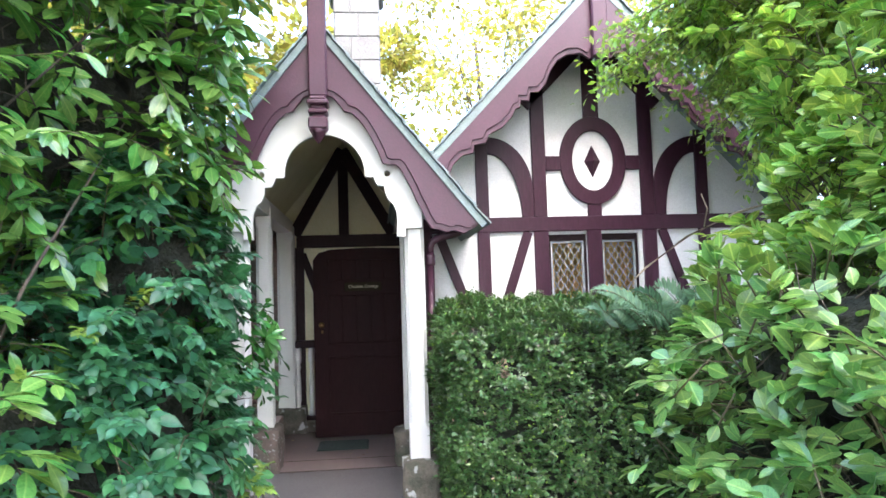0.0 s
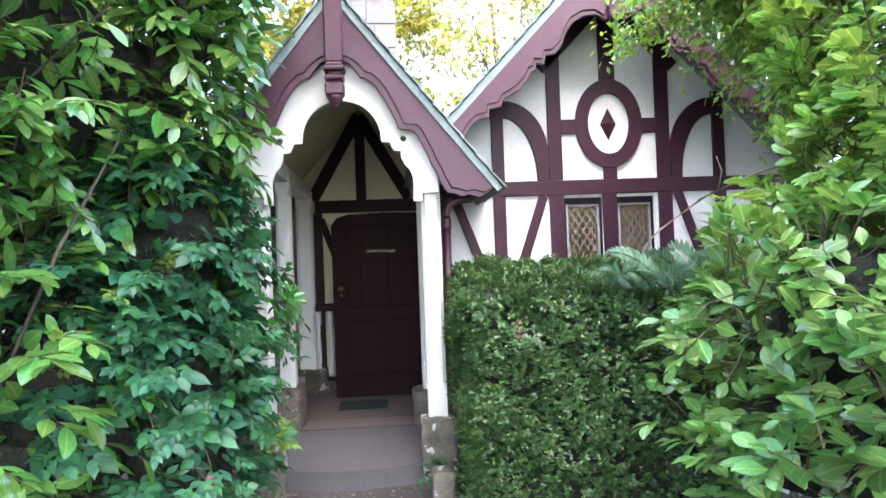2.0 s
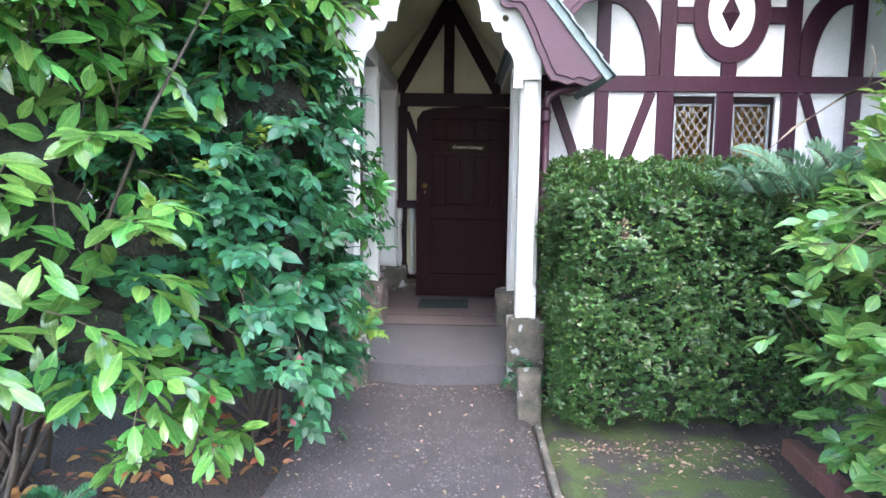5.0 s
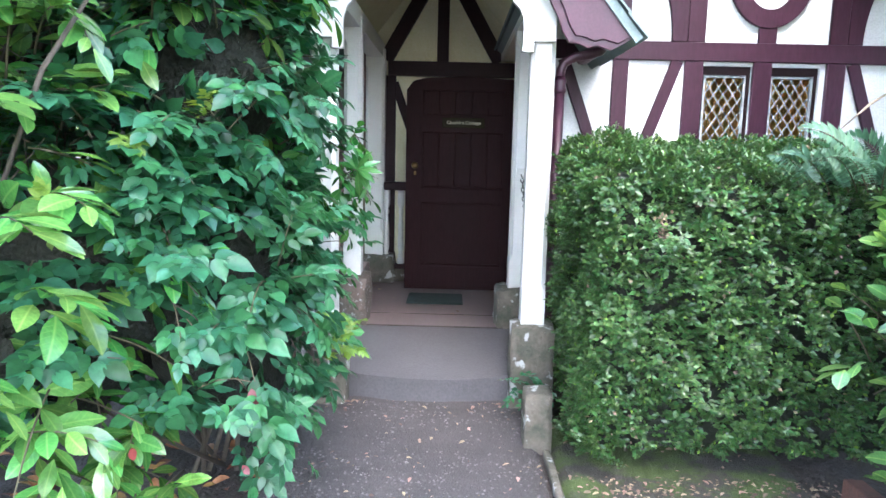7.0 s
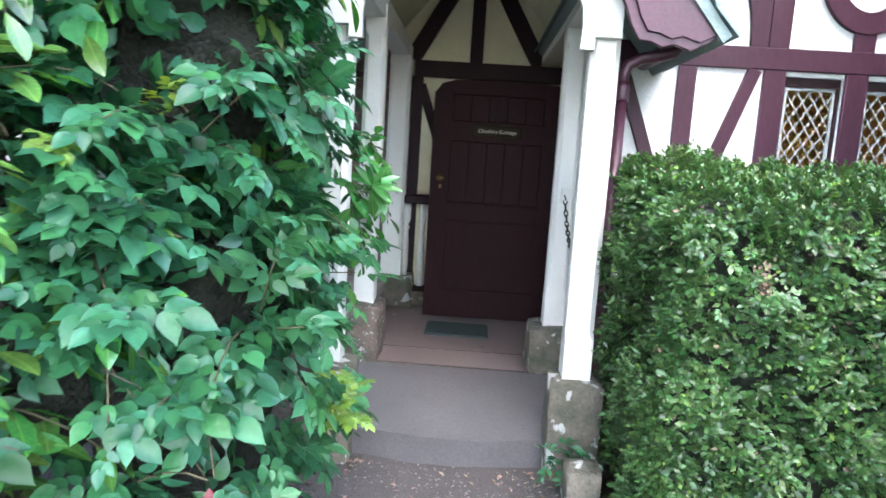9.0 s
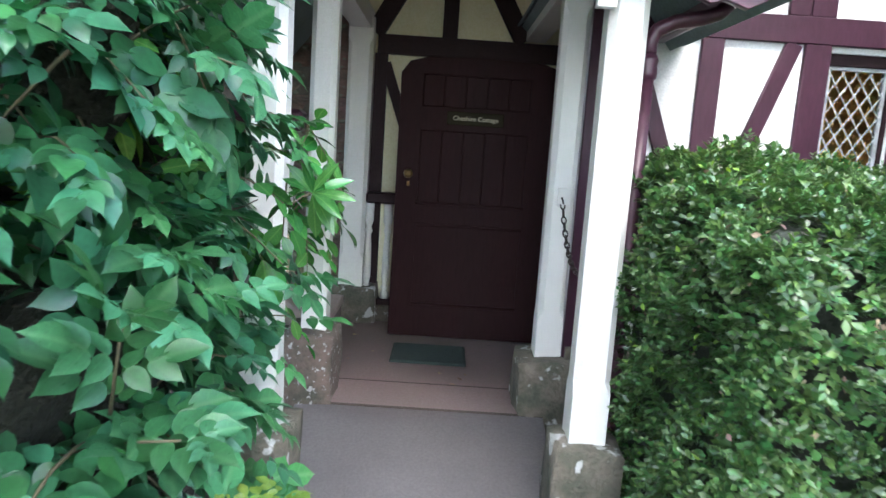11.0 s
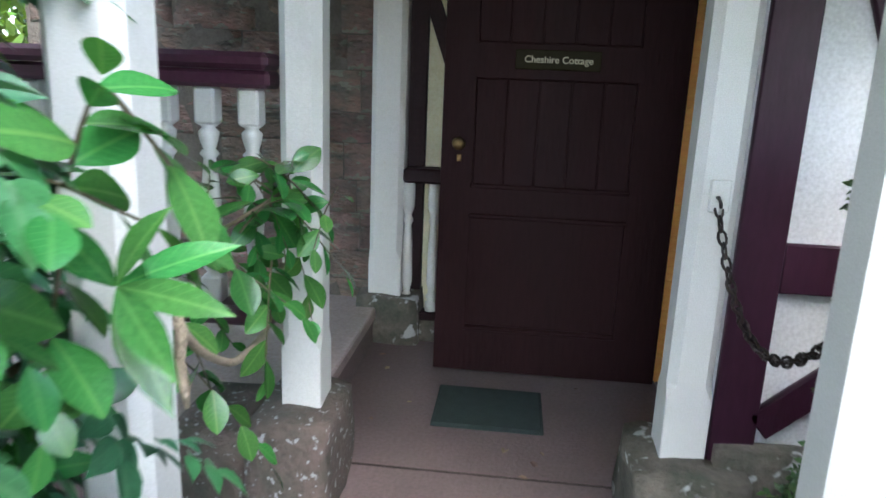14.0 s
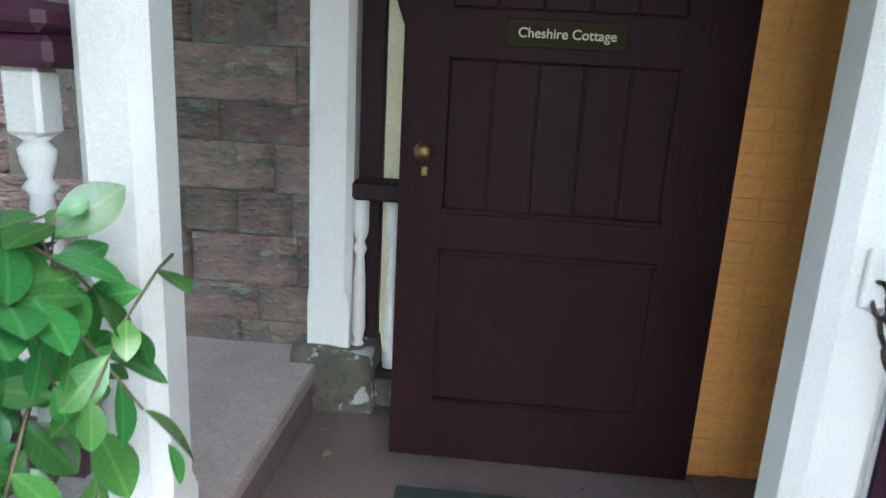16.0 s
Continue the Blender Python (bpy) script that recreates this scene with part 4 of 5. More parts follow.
def bush(name, label, blobs, n, length, count, shape, size, mat, near_mat, near_n, near_key, root, twig=0.005, inner=0, category="shrub", core=0.6, clump=0.0, **kw):
    """A shrub of leafy shoots; the leaves nearest to the path are pieces of their own."""
    ob = thing(name, label, category)
    pts, ways = blob_points(rng, blobs, n)
    if clump:
        full = np.array([noise.noise((p[0] * 3.1, p[1] * 3.1, p[2] * 4.2 + 9)) > clump - 0.5 for p in pts])
        pts, ways = pts[full], ways[full]
    # solid dark balls stand in for the shade between the leaves
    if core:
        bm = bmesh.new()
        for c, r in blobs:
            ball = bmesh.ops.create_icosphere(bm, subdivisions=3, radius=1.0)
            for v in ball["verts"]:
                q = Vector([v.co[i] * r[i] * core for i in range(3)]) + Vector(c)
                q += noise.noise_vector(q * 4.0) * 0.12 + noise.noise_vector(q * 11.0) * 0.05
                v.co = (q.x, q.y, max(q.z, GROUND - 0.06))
        tagged(part("shade_core", bm, CORE, ob, "solid dark core coloured as the shade among inner twigs"), kind="stuff")
    P, R, S, shoots = sprays(rng, pts, ways, length, count, size=size, **kw)
    ok = np.array([near_key(p) > -9 for p in P])
    P, R, S = P[ok], R[ok], S[ok]
    keys = np.array([near_key(p) for p in P])
    order = np.argsort(-keys)
    near, rest = order[:near_n], order[near_n:]
    piece_leaves("leaf", shape, P[near], R[near], S[near], near_mat, ob)
    if inner:
        q, w = blob_points(rng, [(c, tuple(r * 0.74 for r in rr)) for c, rr in blobs], inner)
        q2, w2 = blob_points(rng, [(c, tuple(r * 0.56 for r in rr)) for c, rr in blobs], inner // 2)
        t, tw = blob_points(rng, [(c, tuple(r * 0.70 for r in rr)) for c, rr in blobs], inner // 3)
        t = t[[near_key(a) > -9 for a in t]]
        wild = np.clip(rng.normal(size=t.shape) * 0.12, -0.2, 0.2) + (0, 0, 0.08)
        stems("bare_twig", [[a, a + d * 0.5 + rng.normal(size=3) * 0.02, a + d] for a, d in zip(t, wild)], 0.004, BARK, ob, 4, 1)
        ok = np.array([near_key(a) > -9 for a in q])
        q, w = q[ok], w[ok]
        q, w = np.concatenate([q, q2]), np.concatenate([w, w2])
        fr = turns(rng.normal(size=q.shape), w + rng.normal(size=q.shape) * 0.4)
        P, R, S = np.concatenate([P[rest], q]), np.concatenate([R[rest], fr]), np.concatenate([S[rest], size * 1.1 * rng.uniform(0.7, 1.2, len(q))])
    else:
        P, R, S = P[rest], R[rest], S[rest]
    foliage("crown", shape, P, R, S, mat, ob)
    stems("twig", [a for a in shoots if near_key(a[-1]) > -9 and near_key(a[0]) > -9], twig, TWIG, ob)
    tips = [np.array(c) + np.array(r) * rng.uniform(-0.45, 0.45, 3) for c, r in blobs for _ in range(2)]
    limbs("limb", root, tips, 0.014, BARK, ob, rng)
    return ob


def clear(p):
    """Keeps the walker's way and the porch free of leaves."""
    x, y, z = p
    if x > -0.27 + 0.04 * math.sin(9 * z) and x < 0.8:
        return False
    if x > -0.55 and y > 5.2 and z > 2.0 and z < 2.4:
        return False
    if y > 5.45 and x > -1.35 and (z > 1.9 or (x > -0.66 and y > 5.7)):
        return False
    return True


def thinned(p, below):
    """Low shoots are sparse, so that bare soil and stems show."""
    h = math.sin(p[0] * 9.1 + p[1] * 7.3) * math.sin(p[1] * 8.7 - p[0] * 5.9 + p[2] * 10.0)
    return p[2] < below and h > 0.55 * (p[2] - GROUND) / (below - GROUND) - 0.25


def left_key(p):
    return -9.5 if thinned(p, 1.05) or (p[2] < (0.27 if p[0] < -0.95 else 0.05) + 0.12 * math.sin(5 * p[0] + 3 * p[1]) and p[1] < 4.6) or not clear(p) or p[2] < GROUND + 0.02 else p[0] - 0.25 * abs(p[1] - 3.6)


laurel = bush("laurel", "tall glossy green cherry laurel beside the path",
              [((-1.95, 3.75, 1.0), (0.95, 0.7, 1.35)), ((-1.75, 4.75, 2.5), (1.05, 1.15, 1.75)), ((-2.6, 3.45, 2.5), (1.2, 0.9, 1.9)), ((-1.55, 3.75, 0.5), (0.6, 0.42, 0.38)), ((-1.6, 4.6, 3.8), (0.95, 0.9, 0.9)), ((-2.6, 5.0, 4.5), (1.3, 0.9, 1.0)), ((-3.9, 4.2, 3.4), (1.0, 0.9, 1.7)), ((-0.95, 5.2, 3.1), (0.45, 0.35, 0.5)), ((-0.85, 4.75, 3.45), (0.5, 0.4, 0.7)), ((-1.2, 4.7, 2.55), (0.5, 0.5, 0.8)), ((-0.8, 4.65, 2.85), (0.34, 0.4, 0.55)), ((-0.75, 4.75, 3.65), (0.42, 0.4, 0.55))],
              1350, 0.55, 11, LAUREL_SHAPE, 0.165, LAUREL, LAUREL_PIECE, 260, left_key, (-2.1, 4.0, GROUND), inner=3300, droop=0.35, rise=0.25, core=0.5, clump=0.2, facing=0.4, tip=0.1)
ob = laurel
# rosettes of long leaves that lean over the path
for centre, num, ln in (((-0.31, 5.20, 1.215), 9, 0.15), ((-0.62, 4.9, 1.30), 7, 0.15)):
    ang = np.linspace(-1.5, 2.6, num)
    ax = np.stack([np.cos(ang), -0.35 + 0.5 * np.sin(ang * 3.0), 0.85 * np.sin(ang) * np.cos(0.2)], 1)
    piece_leaves("leaf", LAUREL_LONG, np.tile(centre, (num, 1)), turns(ax, np.tile((0.1, -0.8, 0.7), (num, 1))), np.full(num, ln) * np.linspace(1.1, 0.8, num), GLOSSY, ob)

LEAN = [(-0.38, 5.12, 1.36), (-0.33, 5.2, 1.42), (-0.36, 5.25, 1.33), (-0.42, 5.1, 1.24), (-0.40, 5.2, 1.14), (-0.46, 5.15, 1.03), (-0.48, 5.2, 0.95), (-0.30, 5.3, 1.36)]
P, R, S, shoots = sprays(rng, np.array(LEAN), np.array([(1, -0.2, 0.2), (0.7, -0.3, 0.7), (1, 0.2, 0.0), (0.8, -0.4, 0.0), (0.7, -0.4, -0.4), (0.6, -0.3, -0.5), (0.6, -0.3, -0.4), (1.0, 0.3, 0.1)]), 0.26, 6, size=0.095, droop=0.3, rise=0.0)
piece_leaves("leaf", SHRUB_SHAPE, P, R, S, GLOSSY, ob)
stems("twig", shoots, 0.004, TWIG, ob)
# low sprigs over the path's edge
low = np.stack([rng.uniform(-1.35, -0.78, 16), rng.uniform(3.5, 4.0, 16), rng.uniform(0.02, 0.36, 16)], 1)
P, R, S, shoots = sprays(rng, low, np.tile((0.35, -0.7, -0.15), (16, 1)), 0.34, 8, size=0.125, droop=0.35, rise=0.1, facing=0.3, tip=0.3)
keep = P[:, 2] > GROUND + 0.06
piece_leaves("leaf", LAUREL_SHAPE, P[keep], R[keep], S[keep], LAUREL_PIECE, ob)
stems("twig", shoots, 0.004, TWIG, ob)


def climber_key(p):
    if p[1] > 4.9 and p[0] > -0.62 and math.sin(p[2] * 11 + p[1] * 9) * math.sin(p[0] * 13 + p[2] * 5) > -0.15:
        return -9.5
    # its outer side hangs clear of the ground and leaves a dark hollow
    if p[2] < 0.36 * min(max((-0.62 - p[0]) / 0.22, 0), 1) - 0.05 + 0.1 * math.sin(7 * p[0] + 4 * p[1]) and p[0] < -0.64:
        return -9.5
    return -9.5 if thinned(p, 0.9) or (p[2] < -0.08 + 0.12 * math.sin(6 * p[1]) and p[1] < 4.5) or not clear(p) or p[2] < GROUND + 0.05 else p[0]


climber = bush("climber", "dense dark green three-leaved climber against the porch post",
               [((-0.86, 4.55, 0.55), (0.48, 0.75, 0.85)), ((-0.88, 5.15, 1.05), (0.42, 0.5, 0.75)), ((-1.0, 4.75, 1.65), (0.48, 0.6, 0.75)), ((-1.35, 4.1, 0.7), (0.6, 0.5, 0.9))],
               620, 0.40, 8, CLIMBER_SHAPE, 0.165, CLIMBER, CLIMBER_PIECE, 260, climber_key, (-1.0, 4.7, GROUND), inner=700, droop=0.45, rise=0.2, facing=0.95, core=0.62, clump=0.30, category="climber")
P, R, S, shoots = sprays(rng, np.array([(-0.47, 6.34, 1.20), (-0.44, 6.33, 1.10), (-0.52, 6.25, 1.16), (-0.56, 6.2, 0.98), (-0.52, 6.22, 0.86), (-0.62, 6.1, 1.2), (-0.64, 6.05, 0.8), (-0.72, 6.0, 1.05), (-0.6, 6.1, 0.66)]), np.array([(1.2, 0.5, 0.2), (1.2, 0.2, -0.8), (1, -0.2, 0.3), (1.0, 0.3, -0.2), (0.9, 0.1, -0.9), (0.8, 0.2, 0.8), (0.7, 0.1, -0.6), (0.5, 0.2, 0.4), (0.6, 0.1, -0.9)]), 0.34, 8, size=0.10, droop=0.35, rise=0.0)
piece_leaves("leaf", SHRUB_SHAPE, P, R, S, GLOSSY, climber)
FRONT = [(x, 6.36, z) for x, z in ((-0.56, 1.24), (-0.50, 1.22), (-0.48, 1.14), (-0.55, 1.12), (-0.52, 1.03), (-0.60, 1.05), (-0.46, 0.96), (-0.58, 0.93), (-0.68, 1.2), (-0.66, 0.95), (-0.74, 0.78), (-0.40, 1.12))]
P, R, S, more = sprays(rng, np.array(FRONT), np.tile((0.7, -0.5, -0.1), (len(FRONT), 1)), 0.2, 5, size=0.085, droop=0.5, rise=0.0, facing=1.4)
keep = P[:, 0] < -0.33
piece_leaves("leaf", SHRUB_SHAPE, P[keep], R[keep], S[keep], GLOSSY, climber)
stems("twig", more, 0.003, TWIG, climber)
stems("twig", shoots, 0.004, TWIG, climber)
bm = bmesh.new()
add_tube(bm, [(-0.9, 5.1, 0.6), (-0.85, 5.6, 0.85), (-0.7, 6.05, 1.0), (-0.5, 6.3, 1.15)], [0.012, 0.01, 0.008, 0.005], 6)
part("limb", bm, TWIG, climber, "", True)
P, R, S, shoots = sprays(rng, np.array([(-0.29, 4.45, 0.45), (-0.28, 4.52, 0.55), (-0.27, 4.55, 0.40), (-0.95, 3.9, 1.35), (-0.8, 4.2, 1.5), (-1.1, 3.6, 1.1)]), np.tile((0.5, -0.6, 0.5), (6, 1)), 0.22, 8, size=0.085, droop=0.1)
piece_leaves("leaf", CLIMBER_SHAPE, P, R, S, YELLOW, climber)

RED = material("red_leaf", (0.22, 0.03, 0.03), 0.4, (0.15, 0.025, 0.025), 12, 60, 0.1, 0.5, per_object=0.2, soft_light=0.25)
piece_leaves("leaf", SHRUB_SHAPE, np.array([(-0.52, 3.88, 0.42), (-0.60, 4.0, 0.05), (-0.55, 4.1, 0.12), (-0.85, 3.6, 0.3)]), turns(np.array([(0.2, -0.3, -0.8), (0.4, -0.3, -0.3), (0.1, -0.6, -0.4), (0.3, -0.5, -0.3)]), np.tile((0.1, -1.0, 0.5), (4, 1))), np.array([0.08, 0.05, 0.05, 0.05]), RED, climber)

# clipped box hedge
hedge = thing("box_hedge", "clipped box hedge of small dark green leaves", "hedge")
HX0, HX1, HY0, HY1, HZ0, HZ1 = 0.86, 2.75, 4.62, 6.15, GROUND + 0.05, 1.36


def hedge_skin(n):
    areas = np.array([(HX1 - HX0) * (HZ1 - HZ0), (HY1 - HY0) * (HZ1 - HZ0), (HX1 - HX0) * (HY1 - HY0), (HY1 - HY0) * (HZ1 - HZ0) * 0.5])
    face = rng.choice(4, size=n, p=areas / areas.sum())
    u, v = rng.random(n), rng.random(n)
    p, w = np.zeros((n, 3)), np.zeros((n, 3))
    for k, (o, e1, e2, nn) in enumerate((((HX0, HY0, HZ0), (HX1 - HX0, 0, 0), (0, 0, HZ1 - HZ0), (0, -1, 0)), ((HX0, HY0, HZ0), (0, HY1 - HY0, 0), (0, 0, HZ1 - HZ0), (-1, 0, 0)),
                                         ((HX0, HY0, HZ1), (HX1 - HX0, 0, 0), (0, HY1 - HY0, 0), (0, 0, 1)), ((HX1, HY0, HZ0), (0, HY1 - HY0, 0), (0, 0, HZ1 - HZ0), (1, 0, 0)))):
        s = face == k
        p[s] = np.array(o) + u[s, None] * np.array(e1) + v[s, None] * np.array(e2)
        w[s] = nn
    # rounded edges and an uneven skin
    c = np.array([(HX0 + HX1) / 2, (HY0 + HY1) / 2, (HZ0 + HZ1) / 2])
    h = np.array([HX1 - HX0, HY1 - HY0, HZ1 - HZ0]) / 2
    q = (p - c) / h
    over = np.clip(np.abs(q) - 0.86, 0, None)
    q -= np.sign(q) * over * (over.sum(1, keepdims=True) - over) * 2.6
    p = c + q * h
    lump = 0.05 * np.sin(p[:, 0] * 6.3 + p[:, 2] * 3) * np.sin(p[:, 1] * 5 + p[:, 2] * 6.7) + 0.03 * np.sin(p[:, 0] * 15 + p[:, 2] * 11 + p[:, 1] * 13)
    p = p + w * lump[:, None]
    # the foot draws in
    low = np.clip(1 - (p[:, 2] - HZ0) / 0.9, 0, 1) ** 2
    p[:, 1] += low * 0.26 * (w[:, 1] < -0.5)
    p[:, 0] += low * 0.08 * (w[:, 0] < -0.5)
    # the top slopes up from the path to the wall
    k = np.clip((p[:, 1] - HY0) / 1.0, 0, 1)
    p[:, 2] = HZ0 + (p[:, 2] - HZ0) * (1.21 + 0.19 * k * (2 - k) - HZ0) / (HZ1 - HZ0)
    return p, w


p, w = hedge_skin(9500)
# the lower sides are thin and let the dark core show
thin = rng.random(len(p)) < 0.5 * np.clip((0.55 - p[:, 2]) / 0.8, 0, 1)
p, w = p[~thin], w[~thin]
gap = np.array([noise.noise((a * 7.0, b * 7.0, c * 7.0)) + 0.6 * noise.noise((a * 16.0, b * 16.0, c * 16.0 + 5)) for a, b, c in p]) * 2.0
p = p - w * (0.028 + 0.045 * np.clip(gap, -0.6, 1.1) + rng.exponential(0.012, len(p)))[:, None]
P, R, S, _ = sprays(rng, p, w * 0.9, 0.10, 11, droop=0.1, rise=0.35, spread=1.0, size=0.031, vary=0.35, facing=1.8)
foliage("crown", leaf_shape(0.55, 0.15, 0.1, rows=(0.5,), wide=(1.0,)), P, R, S, BOX, hedge)
# a plain dark block gives the hedge its inner shade
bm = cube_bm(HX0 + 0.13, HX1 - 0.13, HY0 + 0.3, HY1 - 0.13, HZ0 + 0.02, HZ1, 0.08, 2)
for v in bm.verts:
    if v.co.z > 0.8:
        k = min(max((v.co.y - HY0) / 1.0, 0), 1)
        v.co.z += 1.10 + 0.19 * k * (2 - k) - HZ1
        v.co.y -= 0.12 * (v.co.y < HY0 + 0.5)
part("shade_core", bm, BOX_SHADE, hedge)
for k in range(14):
    x, y = rng.uniform(HX0 + 0.15, HX1 - 0.15), rng.uniform(HY0 + 0.4, HY0 + 0.8)
    bm = bmesh.new()
    add_tube(bm, [(x, y, GROUND - 0.05), (x + 0.03, y, GROUND + 0.15), (x, y - 0.02, GROUND + 0.4)], [0.014, 0.012, 0.01], 6)
    part("stem", bm, BARK, hedge, "", True)
n = 70
p = np.stack([rng.normal(1.22, 0.02, n) + np.linspace(-0.03, 0.05, n), np.full(n, HY0 - 0.02) + rng.normal(0, 0.012, n), np.linspace(1.05, 0.86, n)], 1)
foliage("dead_twig", BOX_SHAPE, p, turns(rng.normal(size=p.shape), np.tile((0.0, -1.0, 0.4), (n, 1)) + rng.normal(size=p.shape) * 0.4), rng.uniform(0.02, 0.035, n), LITTER, hedge, "dead brown leaves")


n = 550
p, w = hedge_skin(n)
p -= w * rng.uniform(0.0, 0.06, (n, 1))
foliage("brown_leaf", BOX_SHAPE, p, turns(rng.normal(size=p.shape), w + (0, 0, 0.4) + rng.normal(size=p.shape) * 0.4), rng.uniform(0.014, 0.034, n), LITTER, hedge, "dry brown leaves")
p, w = hedge_skin(600)
foliage("yellow_leaf", BOX_SHAPE, p, turns(rng.normal(size=p.shape), w + (0, 0, 0.4) + rng.normal(size=p.shape) * 0.4), rng.uniform(0.016, 0.032, 600), YELLOW, hedge, "yellowing leaves")


def right_key(p):
    return -9.5 if p[2] < GROUND + 0.05 or thinned(p, 0.75) or p[0] < 1.05 or (p[1] > 5.9) else -p[0] - 0.3 * p[1]


bush("broadleaf_shrub", "broad-leaved light green shrub beside the verge",
     [((2.80, 3.05, 0.62), (0.95, 1.0, 0.85)), ((2.55, 3.25, 1.12), (0.72, 0.7, 0.52)), ((2.55, 2.3, 0.25), (0.42, 0.45, 0.55)), ((2.42, 2.45, 0.92), (0.52, 0.55, 0.42)), ((2.8, 4.0, 0.6), (0.8, 0.7, 0.85)), ((3.35, 2.4, 1.2), (0.9, 0.9, 1.0))],
     1500, 0.32, 8, SHRUB_SHAPE, 0.108, SHRUB, SHRUB_PIECE, 260, right_key, (2.6, 3.2, GROUND), inner=1500, droop=0.12, rise=0.5, facing=0.5, core=0.58, clump=0.34, tip=0.4)
bush("rhododendron", "tall green rhododendron rising over the verge",
     [((3.9, 4.0, 1.9), (1.25, 1.0, 1.3)), ((4.1, 4.4, 3.3), (1.3, 1.0, 1.0)), ((4.0, 3.1, 2.4), (1.2, 1.1, 1.6))],
     2100, 0.34, 9, SHRUB_SHAPE, 0.110, RHODO, RHODO, 40, right_key, (3.5, 4.2, GROUND), inner=1500, droop=0.12, rise=0.5, facing=0.7, core=0.45, clump=0.22, tip=0.3)

stick = thing("dry_stick", "pale dry stick leaning out of the shrub", "stick")
bm = bmesh.new()
add_tube(bm, [(2.0, 4.72, 1.42), (2.2, 4.74, 1.60), (2.5, 4.75, 1.80), (2.85, 4.76, 1.95), (3.1, 4.7, 2.02)], [0.005, 0.008, 0.009, 0.01, 0.008], 6)
stem = part("stem", bm, ROPE, stick, "", True)
bm = bmesh.new()
add_tube(bm, [(2.62, 4.75, 1.86), (2.64, 4.73, 1.98), (2.60, 4.72, 2.08)], [0.006, 0.005, 0.003], 5)
add_tube(bm, [(2.35, 4.7, 1.35), (2.6, 4.68, 1.50), (2.85, 4.7, 1.62)], [0.005, 0.006, 0.004], 5)
part("side_twig", bm, ROPE, stick, "", True)

# ferns on the hedge's far end
def fern_plant(label, at, count, spread, lean, size, mat):
    """Arching fronds with leaflets on both sides of each stalk."""
    fern = thing("fern", label, "fern")
    bm = bmesh.new()
    P, A, N, S = [], [], [], []
    for k in range(count):
        t = rng.uniform(0, 2 * math.pi)
        base = np.array(at) + np.array((spread[0] * math.cos(t) * rng.random(), spread[1] * math.sin(t), 0))
        d = np.array((0.6 * math.cos(t), 0.45 * math.sin(t), 0.0)) + np.array(lean)
        ln = size * rng.uniform(0.65, 1.15)
        pts = [base + d * ln * s + np.array((0, 0, -0.55 * ln * s * s)) for s in np.linspace(0, 1, 12)]
        add_tube(bm, pts, [0.0035 - 0.0027 * s for s in np.linspace(0, 1, 12)], 4)
        tang = np.diff(np.array(pts), axis=0)
        face = np.array((0.0, -0.6, 0.7)) + rng.normal(size=3) * 0.6
        for s in np.linspace(0.12, 0.98, 24):
            i = min(int(s * 11), 10)
            q = pts[i] + (pts[i + 1] - pts[i]) * (s * 11 - i)
            side = np.cross(tang[i], face)
            side /= np.linalg.norm(side) + 1e-6
            for sg in (1, -1):
                P.append(q)
                A.append(side * sg + tang[i] / np.linalg.norm(tang[i]) * 0.55)
                N.append(face + rng.normal(size=3) * 0.15)
                S.append(0.085 * ln / 0.45 * math.sin(math.pi * (0.18 + 0.8 * s)) + 0.01)
    tagged(part("stalk", bm, TWIG, fern, "", True), kind="stuff")
    foliage("frond", small_leaf(0.22), np.array(P), turns(np.array(A), np.array(N)), np.array(S), mat, fern)
    return fern


fern_plant("pale green fern fronds beside the hedge", (2.34, 4.72, 1.18), 40, (0.46, 0.2), (-0.1, -0.3, 0.95), 0.38, FERN)
fern_plant("tall arching grey-green fern over the hedge", (2.42, 4.62, 1.22), 9, (0.3, 0.12), (-0.18, -0.12, 1.0), 0.52, FERN)
fern_plant("small green fern low in the bare soil", (-1.62, 3.72, GROUND - 0.01), 9, (0.05, 0.05), (0.15, -0.15, 0.8), 0.36, CLIMBER)


